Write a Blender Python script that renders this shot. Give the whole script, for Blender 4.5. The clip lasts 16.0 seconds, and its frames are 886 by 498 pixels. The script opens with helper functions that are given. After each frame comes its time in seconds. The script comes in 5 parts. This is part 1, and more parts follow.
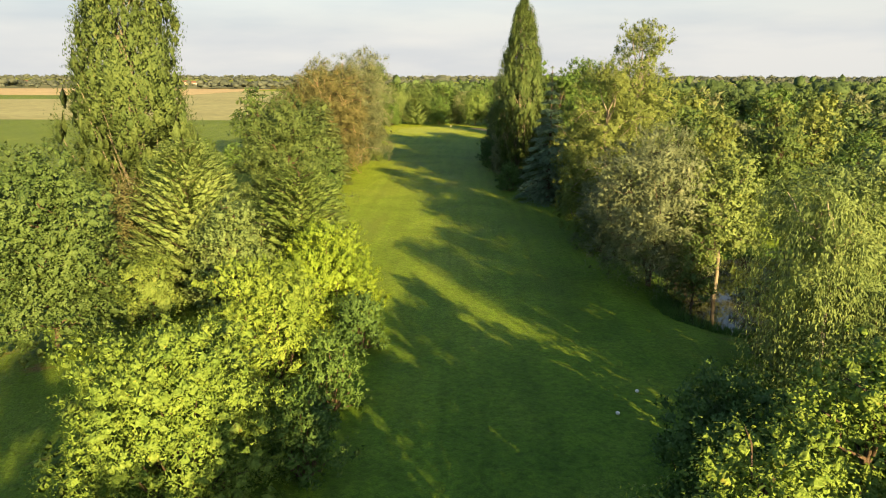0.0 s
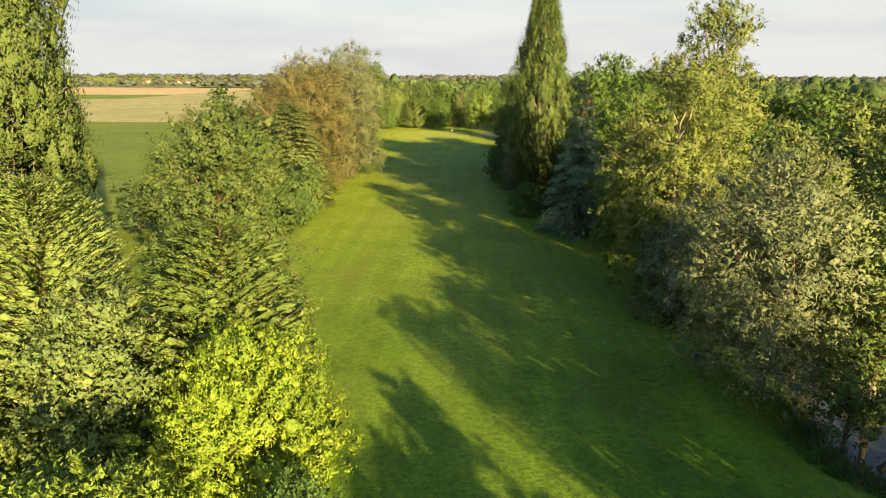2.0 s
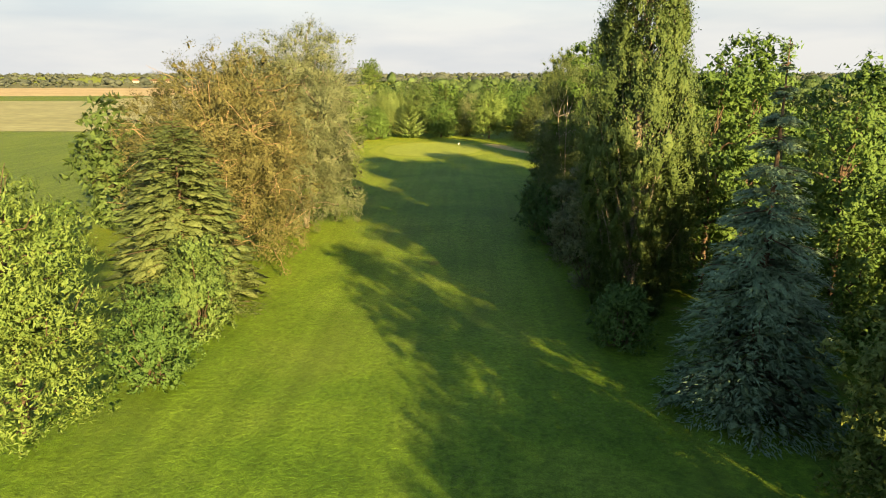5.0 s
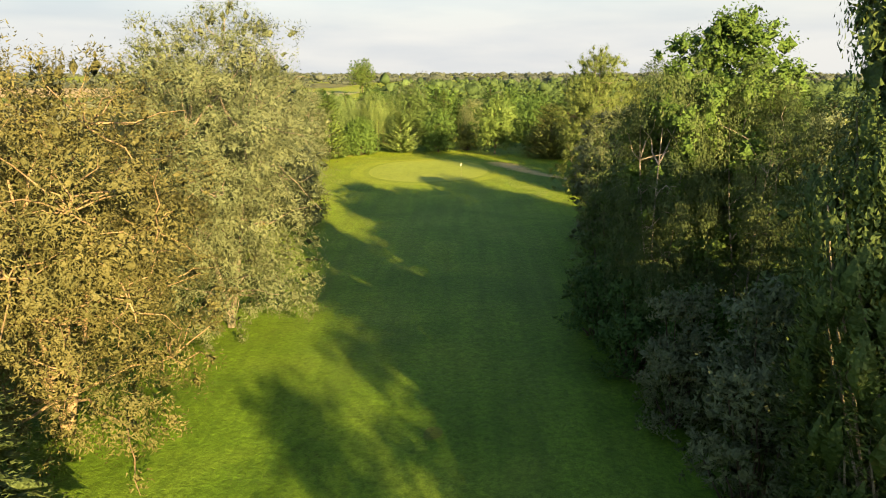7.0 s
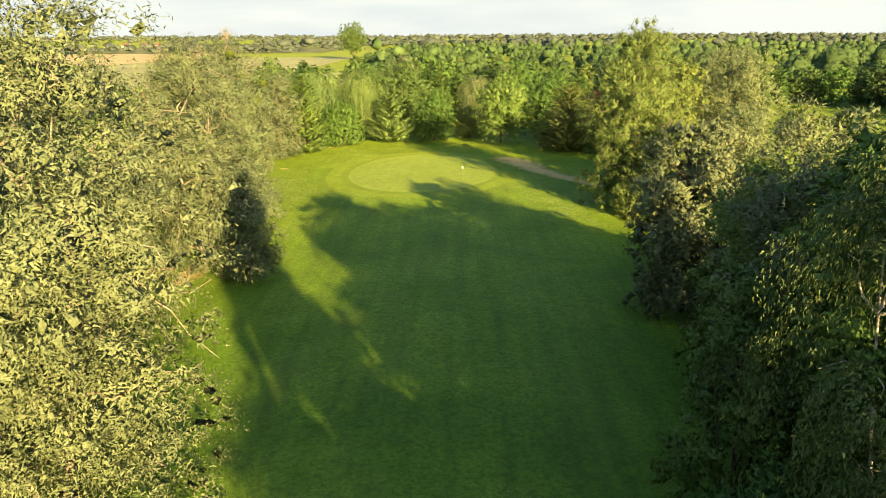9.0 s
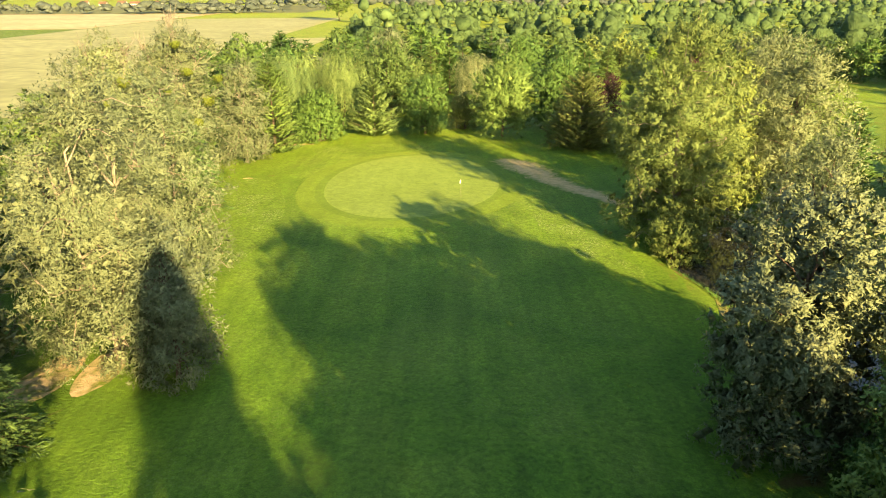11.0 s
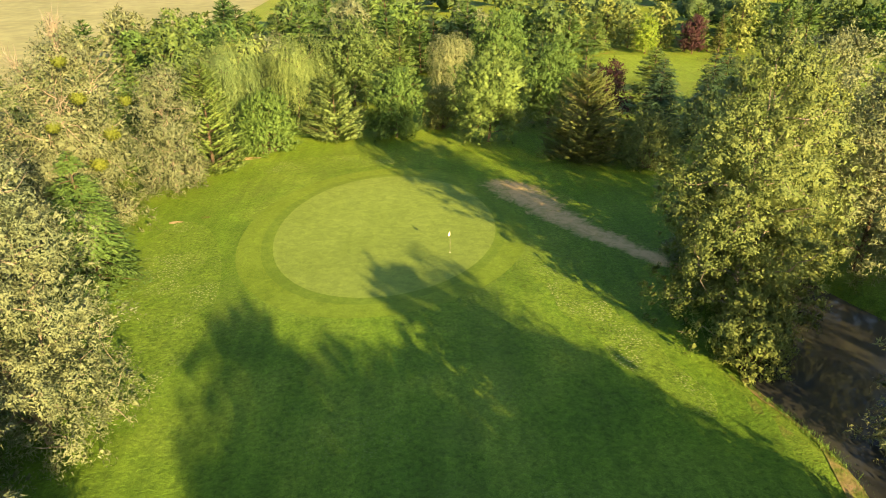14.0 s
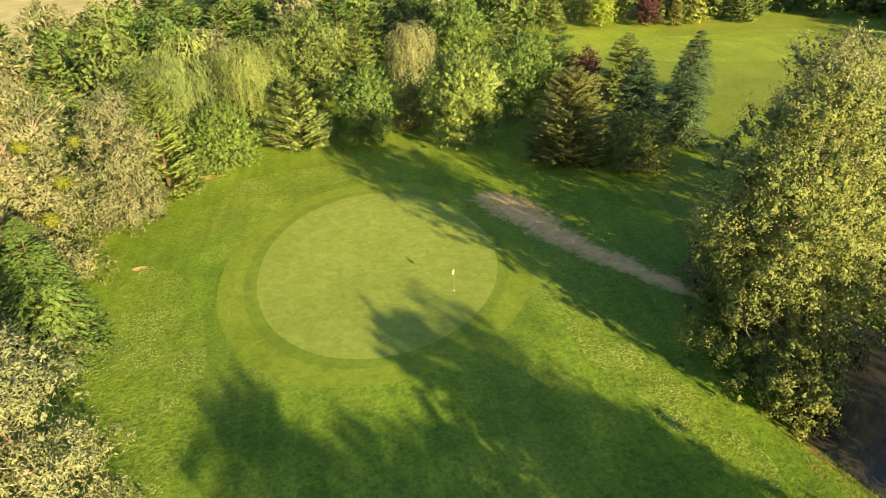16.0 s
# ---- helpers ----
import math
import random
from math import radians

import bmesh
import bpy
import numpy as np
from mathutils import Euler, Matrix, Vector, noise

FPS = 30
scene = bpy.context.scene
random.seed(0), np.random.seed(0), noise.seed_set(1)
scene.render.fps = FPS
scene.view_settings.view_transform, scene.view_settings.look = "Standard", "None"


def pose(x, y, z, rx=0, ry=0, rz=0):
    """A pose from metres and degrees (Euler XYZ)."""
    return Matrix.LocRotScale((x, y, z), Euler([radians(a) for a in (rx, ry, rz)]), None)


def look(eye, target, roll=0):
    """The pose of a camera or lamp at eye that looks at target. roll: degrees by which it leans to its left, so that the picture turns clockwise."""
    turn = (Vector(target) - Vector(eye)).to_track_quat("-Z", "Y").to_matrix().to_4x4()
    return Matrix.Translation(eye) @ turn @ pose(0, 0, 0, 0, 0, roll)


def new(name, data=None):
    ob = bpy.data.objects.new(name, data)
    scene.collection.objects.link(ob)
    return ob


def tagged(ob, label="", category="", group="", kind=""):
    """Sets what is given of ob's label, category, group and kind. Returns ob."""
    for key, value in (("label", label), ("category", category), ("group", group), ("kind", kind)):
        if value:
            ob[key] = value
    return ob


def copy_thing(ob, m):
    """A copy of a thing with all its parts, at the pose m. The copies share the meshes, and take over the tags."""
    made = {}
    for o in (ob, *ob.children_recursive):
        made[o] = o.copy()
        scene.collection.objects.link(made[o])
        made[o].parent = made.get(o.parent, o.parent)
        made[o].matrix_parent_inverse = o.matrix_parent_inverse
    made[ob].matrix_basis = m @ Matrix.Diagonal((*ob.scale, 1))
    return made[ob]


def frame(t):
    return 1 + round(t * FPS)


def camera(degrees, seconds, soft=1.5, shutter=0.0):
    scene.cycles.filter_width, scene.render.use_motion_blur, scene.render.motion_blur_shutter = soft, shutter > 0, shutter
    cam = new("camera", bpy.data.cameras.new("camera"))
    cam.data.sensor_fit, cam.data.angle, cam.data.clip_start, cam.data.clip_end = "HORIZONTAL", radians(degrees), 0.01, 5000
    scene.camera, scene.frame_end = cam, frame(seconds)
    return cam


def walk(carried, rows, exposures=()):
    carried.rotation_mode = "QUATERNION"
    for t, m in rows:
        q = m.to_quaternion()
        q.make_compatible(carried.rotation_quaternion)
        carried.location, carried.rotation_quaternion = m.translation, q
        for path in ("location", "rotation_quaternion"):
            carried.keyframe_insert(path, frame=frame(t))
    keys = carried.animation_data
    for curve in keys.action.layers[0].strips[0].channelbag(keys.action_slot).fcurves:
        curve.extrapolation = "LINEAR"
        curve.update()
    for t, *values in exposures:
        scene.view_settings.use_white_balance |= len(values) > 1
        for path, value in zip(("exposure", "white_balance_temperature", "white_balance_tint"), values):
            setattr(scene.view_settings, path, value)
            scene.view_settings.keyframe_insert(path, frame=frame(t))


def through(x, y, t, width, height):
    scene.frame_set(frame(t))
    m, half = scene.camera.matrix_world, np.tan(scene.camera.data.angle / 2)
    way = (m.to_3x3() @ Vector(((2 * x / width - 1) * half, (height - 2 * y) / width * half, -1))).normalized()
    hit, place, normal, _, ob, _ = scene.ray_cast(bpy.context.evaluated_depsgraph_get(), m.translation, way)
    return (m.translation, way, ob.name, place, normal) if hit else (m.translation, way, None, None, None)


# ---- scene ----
cam = camera(65.5, 16.0, soft=1.0)
PATH = [
    (0, (4.07, 1.319, 16.848), (4.01, 3.258, 16.36), 0.1),
    (0.5, (3.858, 5.585, 16.777), (3.799, 7.523, 16.29), 0.1),
    (1, (3.543, 10.618, 16.754), (3.486, 12.557, 16.266), 0.1),
    (1.5, (3.306, 16.024, 16.76), (3.249, 17.962, 16.271), 0.1),
    (2, (3.057, 21.801, 16.775), (3.001, 23.74, 16.285), 0.2),
    (2.5, (2.781, 28.071, 16.801), (2.724, 30.009, 16.31), 0.1),
    (3, (2.512, 34.591, 16.86), (2.453, 36.528, 16.369), 0.1),
    (3.5, (2.204, 41.404, 16.922), (2.144, 43.342, 16.43), 0.0),
    (3.7, (2.096, 44.198, 17.057), (2.035, 46.135, 16.561), -0.0),
    (5.8, (0.305, 75.575, 16.666), (0.251, 77.512, 16.174), -0.1),
    (6, (0.245, 78.519, 16.697), (0.193, 80.458, 16.209), 0.1),
    (6.5, (-0.17, 85.695, 17.115), (-0.216, 87.634, 16.626), 0.1),
    (7, (-0.471, 92.747, 17.588), (-0.515, 94.684, 17.092), 0.0),
    (7.5, (-0.774, 99.367, 18.174), (-0.814, 101.3, 17.661), 0.2),
    (8, (-0.845, 105.415, 18.763), (-0.885, 107.339, 18.22), 0.1),
    (8.5, (-1.034, 111.178, 19.287), (-1.071, 113.095, 18.716), -0.1),
    (9, (-1.21, 116.738, 19.91), (-1.243, 118.647, 19.313), -0.3),
    (9.2, (-1.28, 118.837, 20.14), (-1.311, 120.743, 19.535), -0.2),
    (11.3, (-1.831, 136.852, 23.549), (-1.835, 138.716, 22.824), -0.5),
    (11.5, (-1.831, 138.536, 23.838), (-1.834, 140.396, 23.102), -0.6),
    (12, (-2.02, 142.487, 24.561), (-2.014, 144.338, 23.801), -0.5),
    (12.5, (-2.294, 146.082, 25.207), (-2.268, 147.923, 24.426), -0.5),
    (13, (-2.734, 149.284, 25.761), (-2.685, 151.115, 24.959), -0.5),
    (13.5, (-3.01, 152.423, 26.47), (-2.942, 154.243, 25.644), -0.5),
    (14, (-3.327, 155.129, 27.207), (-3.241, 156.938, 26.358), -0.7),
    (14.5, (-4.068, 157.559, 28.078), (-3.957, 159.355, 27.205), -0.8),
    (15, (-5.155, 159.708, 28.876), (-5.02, 161.492, 27.981), -0.9),
    (15.5, (-6.377, 161.51, 29.84), (-6.197, 163.276, 28.919), -1.2),
    (16, (-7.884, 163.127, 30.952), (-7.632, 164.867, 29.999), -1.5),
]
walk(cam, [(t, look(eye, target, roll)) for t, eye, target, roll in PATH],
     [(0, 1.96, 6500, 8), (3.5, 2.02, 6500, 8), (7.0, 2.06, 6500, 8), (9.2, 2.28, 6550, 0), (11.3, 2.54, 6350, 5), (12.5, 2.50, 6350, 8), (14.0, 2.28, 6400, 11), (16.0, 2.27, 6400, 15)])
# ---- light ----
SUN_DIR = Vector((0.454, -0.891, 0)).normalized()  # towards the sun, on the ground
SUN_ELEV = radians(15.5)
sun = new("sun", bpy.data.lights.new("sun", "SUN"))
sun.data.energy, sun.data.angle, sun.data.color = 5.0, radians(0.55), (1.0, 0.648, 0.27)
to_sun = Vector((SUN_DIR.x * math.cos(SUN_ELEV), SUN_DIR.y * math.cos(SUN_ELEV), math.sin(SUN_ELEV)))
sun.matrix_world = look(to_sun * 100, (0, 0, 0))

world = bpy.data.worlds.new("sky")
scene.world = world
world.use_nodes = True
wn, wl = world.node_tree.nodes, world.node_tree.links
sky = wn.new("ShaderNodeTexSky")
sky.sky_type, sky.sun_disc = "NISHITA", False
sky.sun_elevation, sky.sun_rotation = SUN_ELEV, math.atan2(SUN_DIR.x, SUN_DIR.y)
sky.air_density, sky.dust_density = 1.0, 2.0
coord, cmap = wn.new("ShaderNodeTexCoord"), wn.new("ShaderNodeMapping")
cmap.inputs["Scale"].default_value = (1.6, 1.6, 9.0)
wl.new(coord.outputs["Generated"], cmap.inputs["Vector"])
cloud = wn.new("ShaderNodeTexNoise")
cloud.inputs["Scale"].default_value, cloud.inputs["Detail"].default_value = 2.2, 5.0
wl.new(cmap.outputs["Vector"], cloud.inputs["Vector"])
cramp = wn.new("ShaderNodeValToRGB")
cramp.color_ramp.elements[0].position, cramp.color_ramp.elements[0].color = 0.30, (0.70, 0.73, 0.78, 1)
cramp.color_ramp.elements[1].position, cramp.color_ramp.elements[1].color = 0.62, (0.92, 0.90, 0.87, 1)
wl.new(cloud.outputs["Fac"], cramp.inputs["Fac"])
cloudlight = wn.new("ShaderNodeVectorMath")
cloudlight.operation = "SCALE"
cloudlight.inputs["Scale"].default_value = 4.6
wl.new(cramp.outputs["Color"], cloudlight.inputs[0])
cmix = wn.new("ShaderNodeMix")
cmix.data_type = "RGBA"
rise = wn.new("ShaderNodeSeparateXYZ")
wl.new(coord.outputs["Generated"], rise.inputs[0])
veil = wn.new("ShaderNodeMapRange")
veil.inputs["From Min"].default_value, veil.inputs["From Max"].default_value = 0.05, 0.31
veil.inputs["To Min"].default_value, veil.inputs["To Max"].default_value = 0.94, 0.05
wl.new(rise.outputs["Z"], veil.inputs["Value"])
wl.new(veil.outputs["Result"], cmix.inputs["Factor"])
wl.new(sky.outputs["Color"], cmix.inputs[6])
wl.new(cloudlight.outputs["Vector"], cmix.inputs[7])
wbg = wn["Background"]
wbg.inputs["Strength"].default_value = 0.052
wl.new(cmix.outputs[2], wbg.inputs["Color"])

# ---- materials ----


def material(name):
    m = bpy.data.materials.new(name)
    m.use_nodes = True
    return m, m.node_tree.nodes, m.node_tree.links, m.node_tree.nodes["Principled BSDF"]


def noise_node(nt, ln, scale, detail=3.0, vector=None, distort=0.0):
    n = nt.new("ShaderNodeTexNoise")
    n.inputs["Scale"].default_value, n.inputs["Detail"].default_value = scale, detail
    n.inputs["Distortion"].default_value = distort
    if vector is not None:
        ln.new(vector, n.inputs["Vector"])
    return n.outputs["Fac"]


def ramp_node(nt, ln, fac, stops):
    r = nt.new("ShaderNodeValToRGB")
    while len(r.color_ramp.elements) < len(stops):
        r.color_ramp.elements.new(0.5)
    for e, (p, c) in zip(r.color_ramp.elements, stops):
        e.position, e.color = p, (*c, 1)
    ln.new(fac, r.inputs["Fac"])
    return r.outputs["Color"]


def mix_node(nt, ln, fac, a, b, kind="MIX"):
    m = nt.new("ShaderNodeMix")
    m.data_type, m.blend_type = "RGBA", kind
    for socket, v in ((m.inputs["Factor"], fac), (m.inputs[6], a), (m.inputs[7], b)):
        if isinstance(v, (int, float)):
            socket.default_value = v
        elif isinstance(v, tuple):
            socket.default_value = (*v, 1)
        else:
            ln.new(v, socket)
    return m.outputs[2]


def world_place(nt, ln, scale=(1, 1, 1)):
    g, m = nt.new("ShaderNodeNewGeometry"), nt.new("ShaderNodeMapping")
    m.inputs["Scale"].default_value = scale
    ln.new(g.outputs["Position"], m.inputs["Vector"])
    return m.outputs["Vector"]


def bump_node(nt, ln, height, strength, distance, into):
    b = nt.new("ShaderNodeBump")
    b.inputs["Strength"].default_value, b.inputs["Distance"].default_value = strength, distance
    ln.new(height, b.inputs["Height"])
    ln.new(b.outputs["Normal"], into)


def turf(name, dark, mid, light, fine=14.0, patch=0.16, streak=0.0, relief=0.06, bare=None, flowers=0.0, bloom=0.12, tuft=0.5, worn_at=(0.60, 0.74), worn_scale=0.22, track=None, sheen=0.085, fade=False):
    """Grass: fine blades, patches of growth and, where it is mown, streaks along the hole."""
    m, nt, ln, bsdf = material(name)
    dark, mid, light = [(c[0] * 0.94, c[1] * 1.18, c[2] * 1.1) for c in (dark, mid, light)]
    place = world_place(nt, ln)
    f1 = noise_node(nt, ln, fine, 6.0, place)
    f2 = noise_node(nt, ln, patch, 5.0, place, 0.6)
    col = ramp_node(nt, ln, f2, [(0.3, dark), (0.5, mid), (0.72, light)])
    grain = ramp_node(nt, ln, f1, [(0.3, (0.45, 0.5, 0.4)), (0.55, (1, 1, 1)), (0.75, (1.35, 1.3, 1.2))])
    col = mix_node(nt, ln, 0.8, col, grain, "MULTIPLY")
    mid_scale = noise_node(nt, ln, 1.3, 4.0, place, 0.8)
    col = mix_node(nt, ln, 0.55, col, ramp_node(nt, ln, mid_scale, [(0.32, (0.66, 0.7, 0.62)), (0.66, (1.25, 1.2, 1.1))]), "MULTIPLY")
    tufts = noise_node(nt, ln, 3.6, 5.0, place, 0.5)
    col = mix_node(nt, ln, tuft, col, ramp_node(nt, ln, tufts, [(0.34, (0.50, 0.56, 0.45)), (0.5, (1, 1, 1)), (0.68, (1.45, 1.35, 1.25))]), "MULTIPLY")
    if track:
        trodden = noise_node(nt, ln, 0.11, 6.0, world_place(nt, ln, (1.0, 0.35, 1.0)), 1.0)
        col = mix_node(nt, ln, ramp_node(nt, ln, trodden, [(0.52, (0, 0, 0)), (0.75, (0.55, 0.55, 0.55))]), col, track)
    if streak:
        lines = noise_node(nt, ln, 0.9, 3.0, world_place(nt, ln, (1.0, 0.05, 1.0)))
        col = mix_node(nt, ln, streak, col, ramp_node(nt, ln, lines, [(0.35, (0.68, 0.72, 0.66)), (0.65, (1.28, 1.22, 1.2))]), "MULTIPLY")
    if bare:
        worn = noise_node(nt, ln, worn_scale, 8.0, place, 1.2)
        if fade:  # less worn towards the rim of the sheet
            rim = nt.new("ShaderNodeAttribute")
            rim.attribute_name = "wear"
            worn = mix_node(nt, ln, 0.45, worn, rim.outputs["Fac"])
        mask = ramp_node(nt, ln, worn, [(worn_at[0], (0, 0, 0)), (worn_at[1], (1, 1, 1))])
        col = mix_node(nt, ln, mask, col, bare)
    if flowers:
        v = nt.new("ShaderNodeTexVoronoi")
        v.inputs["Scale"].default_value = 4.6
        ln.new(place, v.inputs["Vector"])
        dots = ramp_node(nt, ln, v.outputs["Distance"], [(0.16, (1, 1, 1)), (0.32 + 0.12 * flowers, (0, 0, 0))])
        where = ramp_node(nt, ln, noise_node(nt, ln, bloom, 4.0, place), [(0.5, (0, 0, 0)), (0.62, (1, 1, 1))])
        both = mix_node(nt, ln, 1.0, dots, where, "MULTIPLY")
        col = mix_node(nt, ln, mix_node(nt, ln, 1.0, both, (flowers,) * 3, "MULTIPLY"), col, (0.34, 0.40, 0.22))
    ln.new(col, bsdf.inputs["Base Color"])
    bsdf.inputs["Roughness"].default_value = 0.75
    bsdf.inputs["Sheen Weight"].default_value = sheen
    bsdf.inputs["Sheen Roughness"].default_value = 0.45
    bsdf.inputs["Sheen Tint"].default_value = (0.66, 0.74, 0.05, 1)
    bsdf.inputs["Specular IOR Level"].default_value = 0.2
    bump_node(nt, ln, mix_node(nt, ln, 0.6, f1, tufts), 0.9, relief * 2.2, bsdf.inputs["Normal"])
    return m


def leaf(name, dark, light, odd=None, through=0.3, gloss=0.5, patch=0.5, swing=(0.7, 1.25), grain=7.0):
    """Foliage: every leaf differs a little, boughs differ in tone, and light shines through."""
    m, nt, ln, bsdf = material(name)
    geo, info = nt.new("ShaderNodeNewGeometry"), nt.new("ShaderNodeObjectInfo")
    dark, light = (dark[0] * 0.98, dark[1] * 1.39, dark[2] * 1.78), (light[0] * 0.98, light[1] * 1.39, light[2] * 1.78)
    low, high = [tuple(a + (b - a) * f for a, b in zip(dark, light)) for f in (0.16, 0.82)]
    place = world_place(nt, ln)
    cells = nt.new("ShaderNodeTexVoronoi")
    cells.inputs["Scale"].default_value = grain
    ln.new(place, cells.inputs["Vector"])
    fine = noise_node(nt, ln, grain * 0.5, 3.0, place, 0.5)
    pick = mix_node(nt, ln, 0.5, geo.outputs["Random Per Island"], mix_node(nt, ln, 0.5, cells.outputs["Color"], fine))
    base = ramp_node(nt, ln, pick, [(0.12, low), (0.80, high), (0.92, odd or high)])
    bough = noise_node(nt, ln, patch, 3.0, place)
    col = mix_node(nt, ln, 0.8, base, ramp_node(nt, ln, bough, [(0.32, (swing[0], swing[0] * 1.08, swing[0])), (0.68, (swing[1], swing[1] * 0.95, swing[1] * 0.88))]), "MULTIPLY")
    col = mix_node(nt, ln, 0.6, col, ramp_node(nt, ln, info.outputs["Random"], [(0, (0.80, 0.84, 0.9)), (1, (1.2, 1.12, 0.9))]), "MULTIPLY")
    ln.new(col, bsdf.inputs["Base Color"])
    bsdf.inputs["Roughness"].default_value = gloss + 0.12
    bsdf.inputs["Specular IOR Level"].default_value = 0.18
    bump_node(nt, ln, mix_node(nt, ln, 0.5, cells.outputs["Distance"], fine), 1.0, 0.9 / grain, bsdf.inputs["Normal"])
    trans = nt.new("ShaderNodeBsdfTranslucent")
    ln.new(mix_node(nt, ln, 1.0, col, (1.25, 1.2, 0.6), "MULTIPLY"), trans.inputs["Color"])
    mixed = nt.new("ShaderNodeMixShader")
    mixed.inputs["Fac"].default_value = through * 0.5
    ln.new(bsdf.outputs["BSDF"], mixed.inputs[1])
    ln.new(trans.outputs["BSDF"], mixed.inputs[2])
    ln.new(mixed.outputs["Shader"], nt["Material Output"].inputs["Surface"])
    return m


def rough_solid(name, dark, light, scale=3.0, stretch=(1, 1, 1), relief=0.03, roughness=0.85):
    m, nt, ln, bsdf = material(name)
    place = world_place(nt, ln, stretch)
    f1, f2 = noise_node(nt, ln, scale, 6.0, place, 0.4), noise_node(nt, ln, scale * 7, 4.0, place)
    col = ramp_node(nt, ln, f1, [(0.3, dark), (0.7, light)])
    col = mix_node(nt, ln, 0.6, col, ramp_node(nt, ln, f2, [(0.3, (0.6, 0.6, 0.6)), (0.7, (1.25, 1.25, 1.25))]), "MULTIPLY")
    ln.new(col, bsdf.inputs["Base Color"])
    bsdf.inputs["Roughness"].default_value = roughness
    bump_node(nt, ln, f2, 0.8, relief, bsdf.inputs["Normal"])
    return m


MAT = {}
MAT["rough"] = turf("rough_grass", (0.052, 0.098, 0.010), (0.072, 0.122, 0.012), (0.098, 0.145, 0.020), 9, 0.10, relief=0.09, bare=(0.12, 0.085, 0.040))
MAT["fairway"] = turf("fairway_grass", (0.060, 0.118, 0.010), (0.090, 0.156, 0.013), (0.132, 0.188, 0.024), 16, 0.13, streak=0.5, relief=0.06, flowers=0.12, tuft=0.65, track=(0.068, 0.116, 0.022))
MAT["apron"] = turf("apron_grass", (0.096, 0.146, 0.012), (0.112, 0.164, 0.016), (0.126, 0.178, 0.021), 22, 0.20, streak=0.15, relief=0.02, tuft=0.2)
MAT["green"] = turf("green_grass", (0.136, 0.180, 0.036), (0.149, 0.193, 0.041), (0.163, 0.207, 0.046), 30, 0.25, streak=0.1, relief=0.008, tuft=0.1)
MAT["collar"] = turf("collar_grass", (0.078, 0.128, 0.012), (0.090, 0.142, 0.015), (0.102, 0.154, 0.019), 24, 0.20, streak=0.15, relief=0.015, tuft=0.15)
MAT["clover"] = turf("clover_grass", (0.075, 0.130, 0.012), (0.098, 0.155, 0.016), (0.125, 0.178, 0.024), 12, 0.3, relief=0.09, flowers=0.7, bloom=0.22, tuft=0.9)
MAT["worn"] = turf("worn_turf", (0.075, 0.110, 0.012), (0.100, 0.125, 0.020), (0.130, 0.135, 0.030), 12, 0.5, relief=0.06, bare=(0.46, 0.36, 0.23), worn_at=(0.34, 0.60), worn_scale=0.8, tuft=0.7)
MAT["track"] = turf("trodden_track", (0.078, 0.135, 0.012), (0.092, 0.146, 0.016), (0.115, 0.160, 0.024), 12, 0.3, relief=0.06, bare=(0.46, 0.35, 0.18), worn_at=(0.47, 0.74), worn_scale=1.0, tuft=0.7, fade=True)
MAT["bank"] = turf("trodden_bank", (0.060, 0.085, 0.012), (0.078, 0.098, 0.018), (0.100, 0.125, 0.026), 12, 0.5, relief=0.06, bare=(0.16, 0.125, 0.075), worn_at=(0.42, 0.66), worn_scale=0.6, tuft=0.7)
MAT["crop"] = turf("crop_leaves", (0.100, 0.140, 0.020), (0.125, 0.165, 0.024), (0.155, 0.185, 0.030), 2.2, 0.05, streak=0.5, relief=0.25, sheen=0.02)
MAT["stubble"] = rough_solid("dry_stubble", (0.235, 0.255, 0.095), (0.315, 0.330, 0.140), 0.03, relief=0.05)
MAT["straw"] = rough_solid("pale_straw", (0.38, 0.31, 0.14), (0.48, 0.40, 0.20), 0.02, relief=0.05)
MAT["meadow"] = rough_solid("far_meadow", (0.10, 0.13, 0.03), (0.17, 0.18, 0.05), 0.015, relief=0.05)
MAT["bark"] = rough_solid("bark", (0.05, 0.036, 0.024), (0.11, 0.08, 0.05), 1.5, (3, 3, 0.5), 0.05)
MAT["bark_pale"] = rough_solid("pale_bark", (0.13, 0.118, 0.088), (0.29, 0.27, 0.205), 1.2, (2, 2, 0.5), 0.04)
MAT["bark_birch"] = rough_solid("birch_bark", (0.16, 0.14, 0.11), (0.62, 0.57, 0.48), 2.0, (1, 1, 3), 0.02)
MAT["twig"] = rough_solid("dry_twigs", (0.19, 0.145, 0.08), (0.34, 0.27, 0.16), 1.0, relief=0.02)
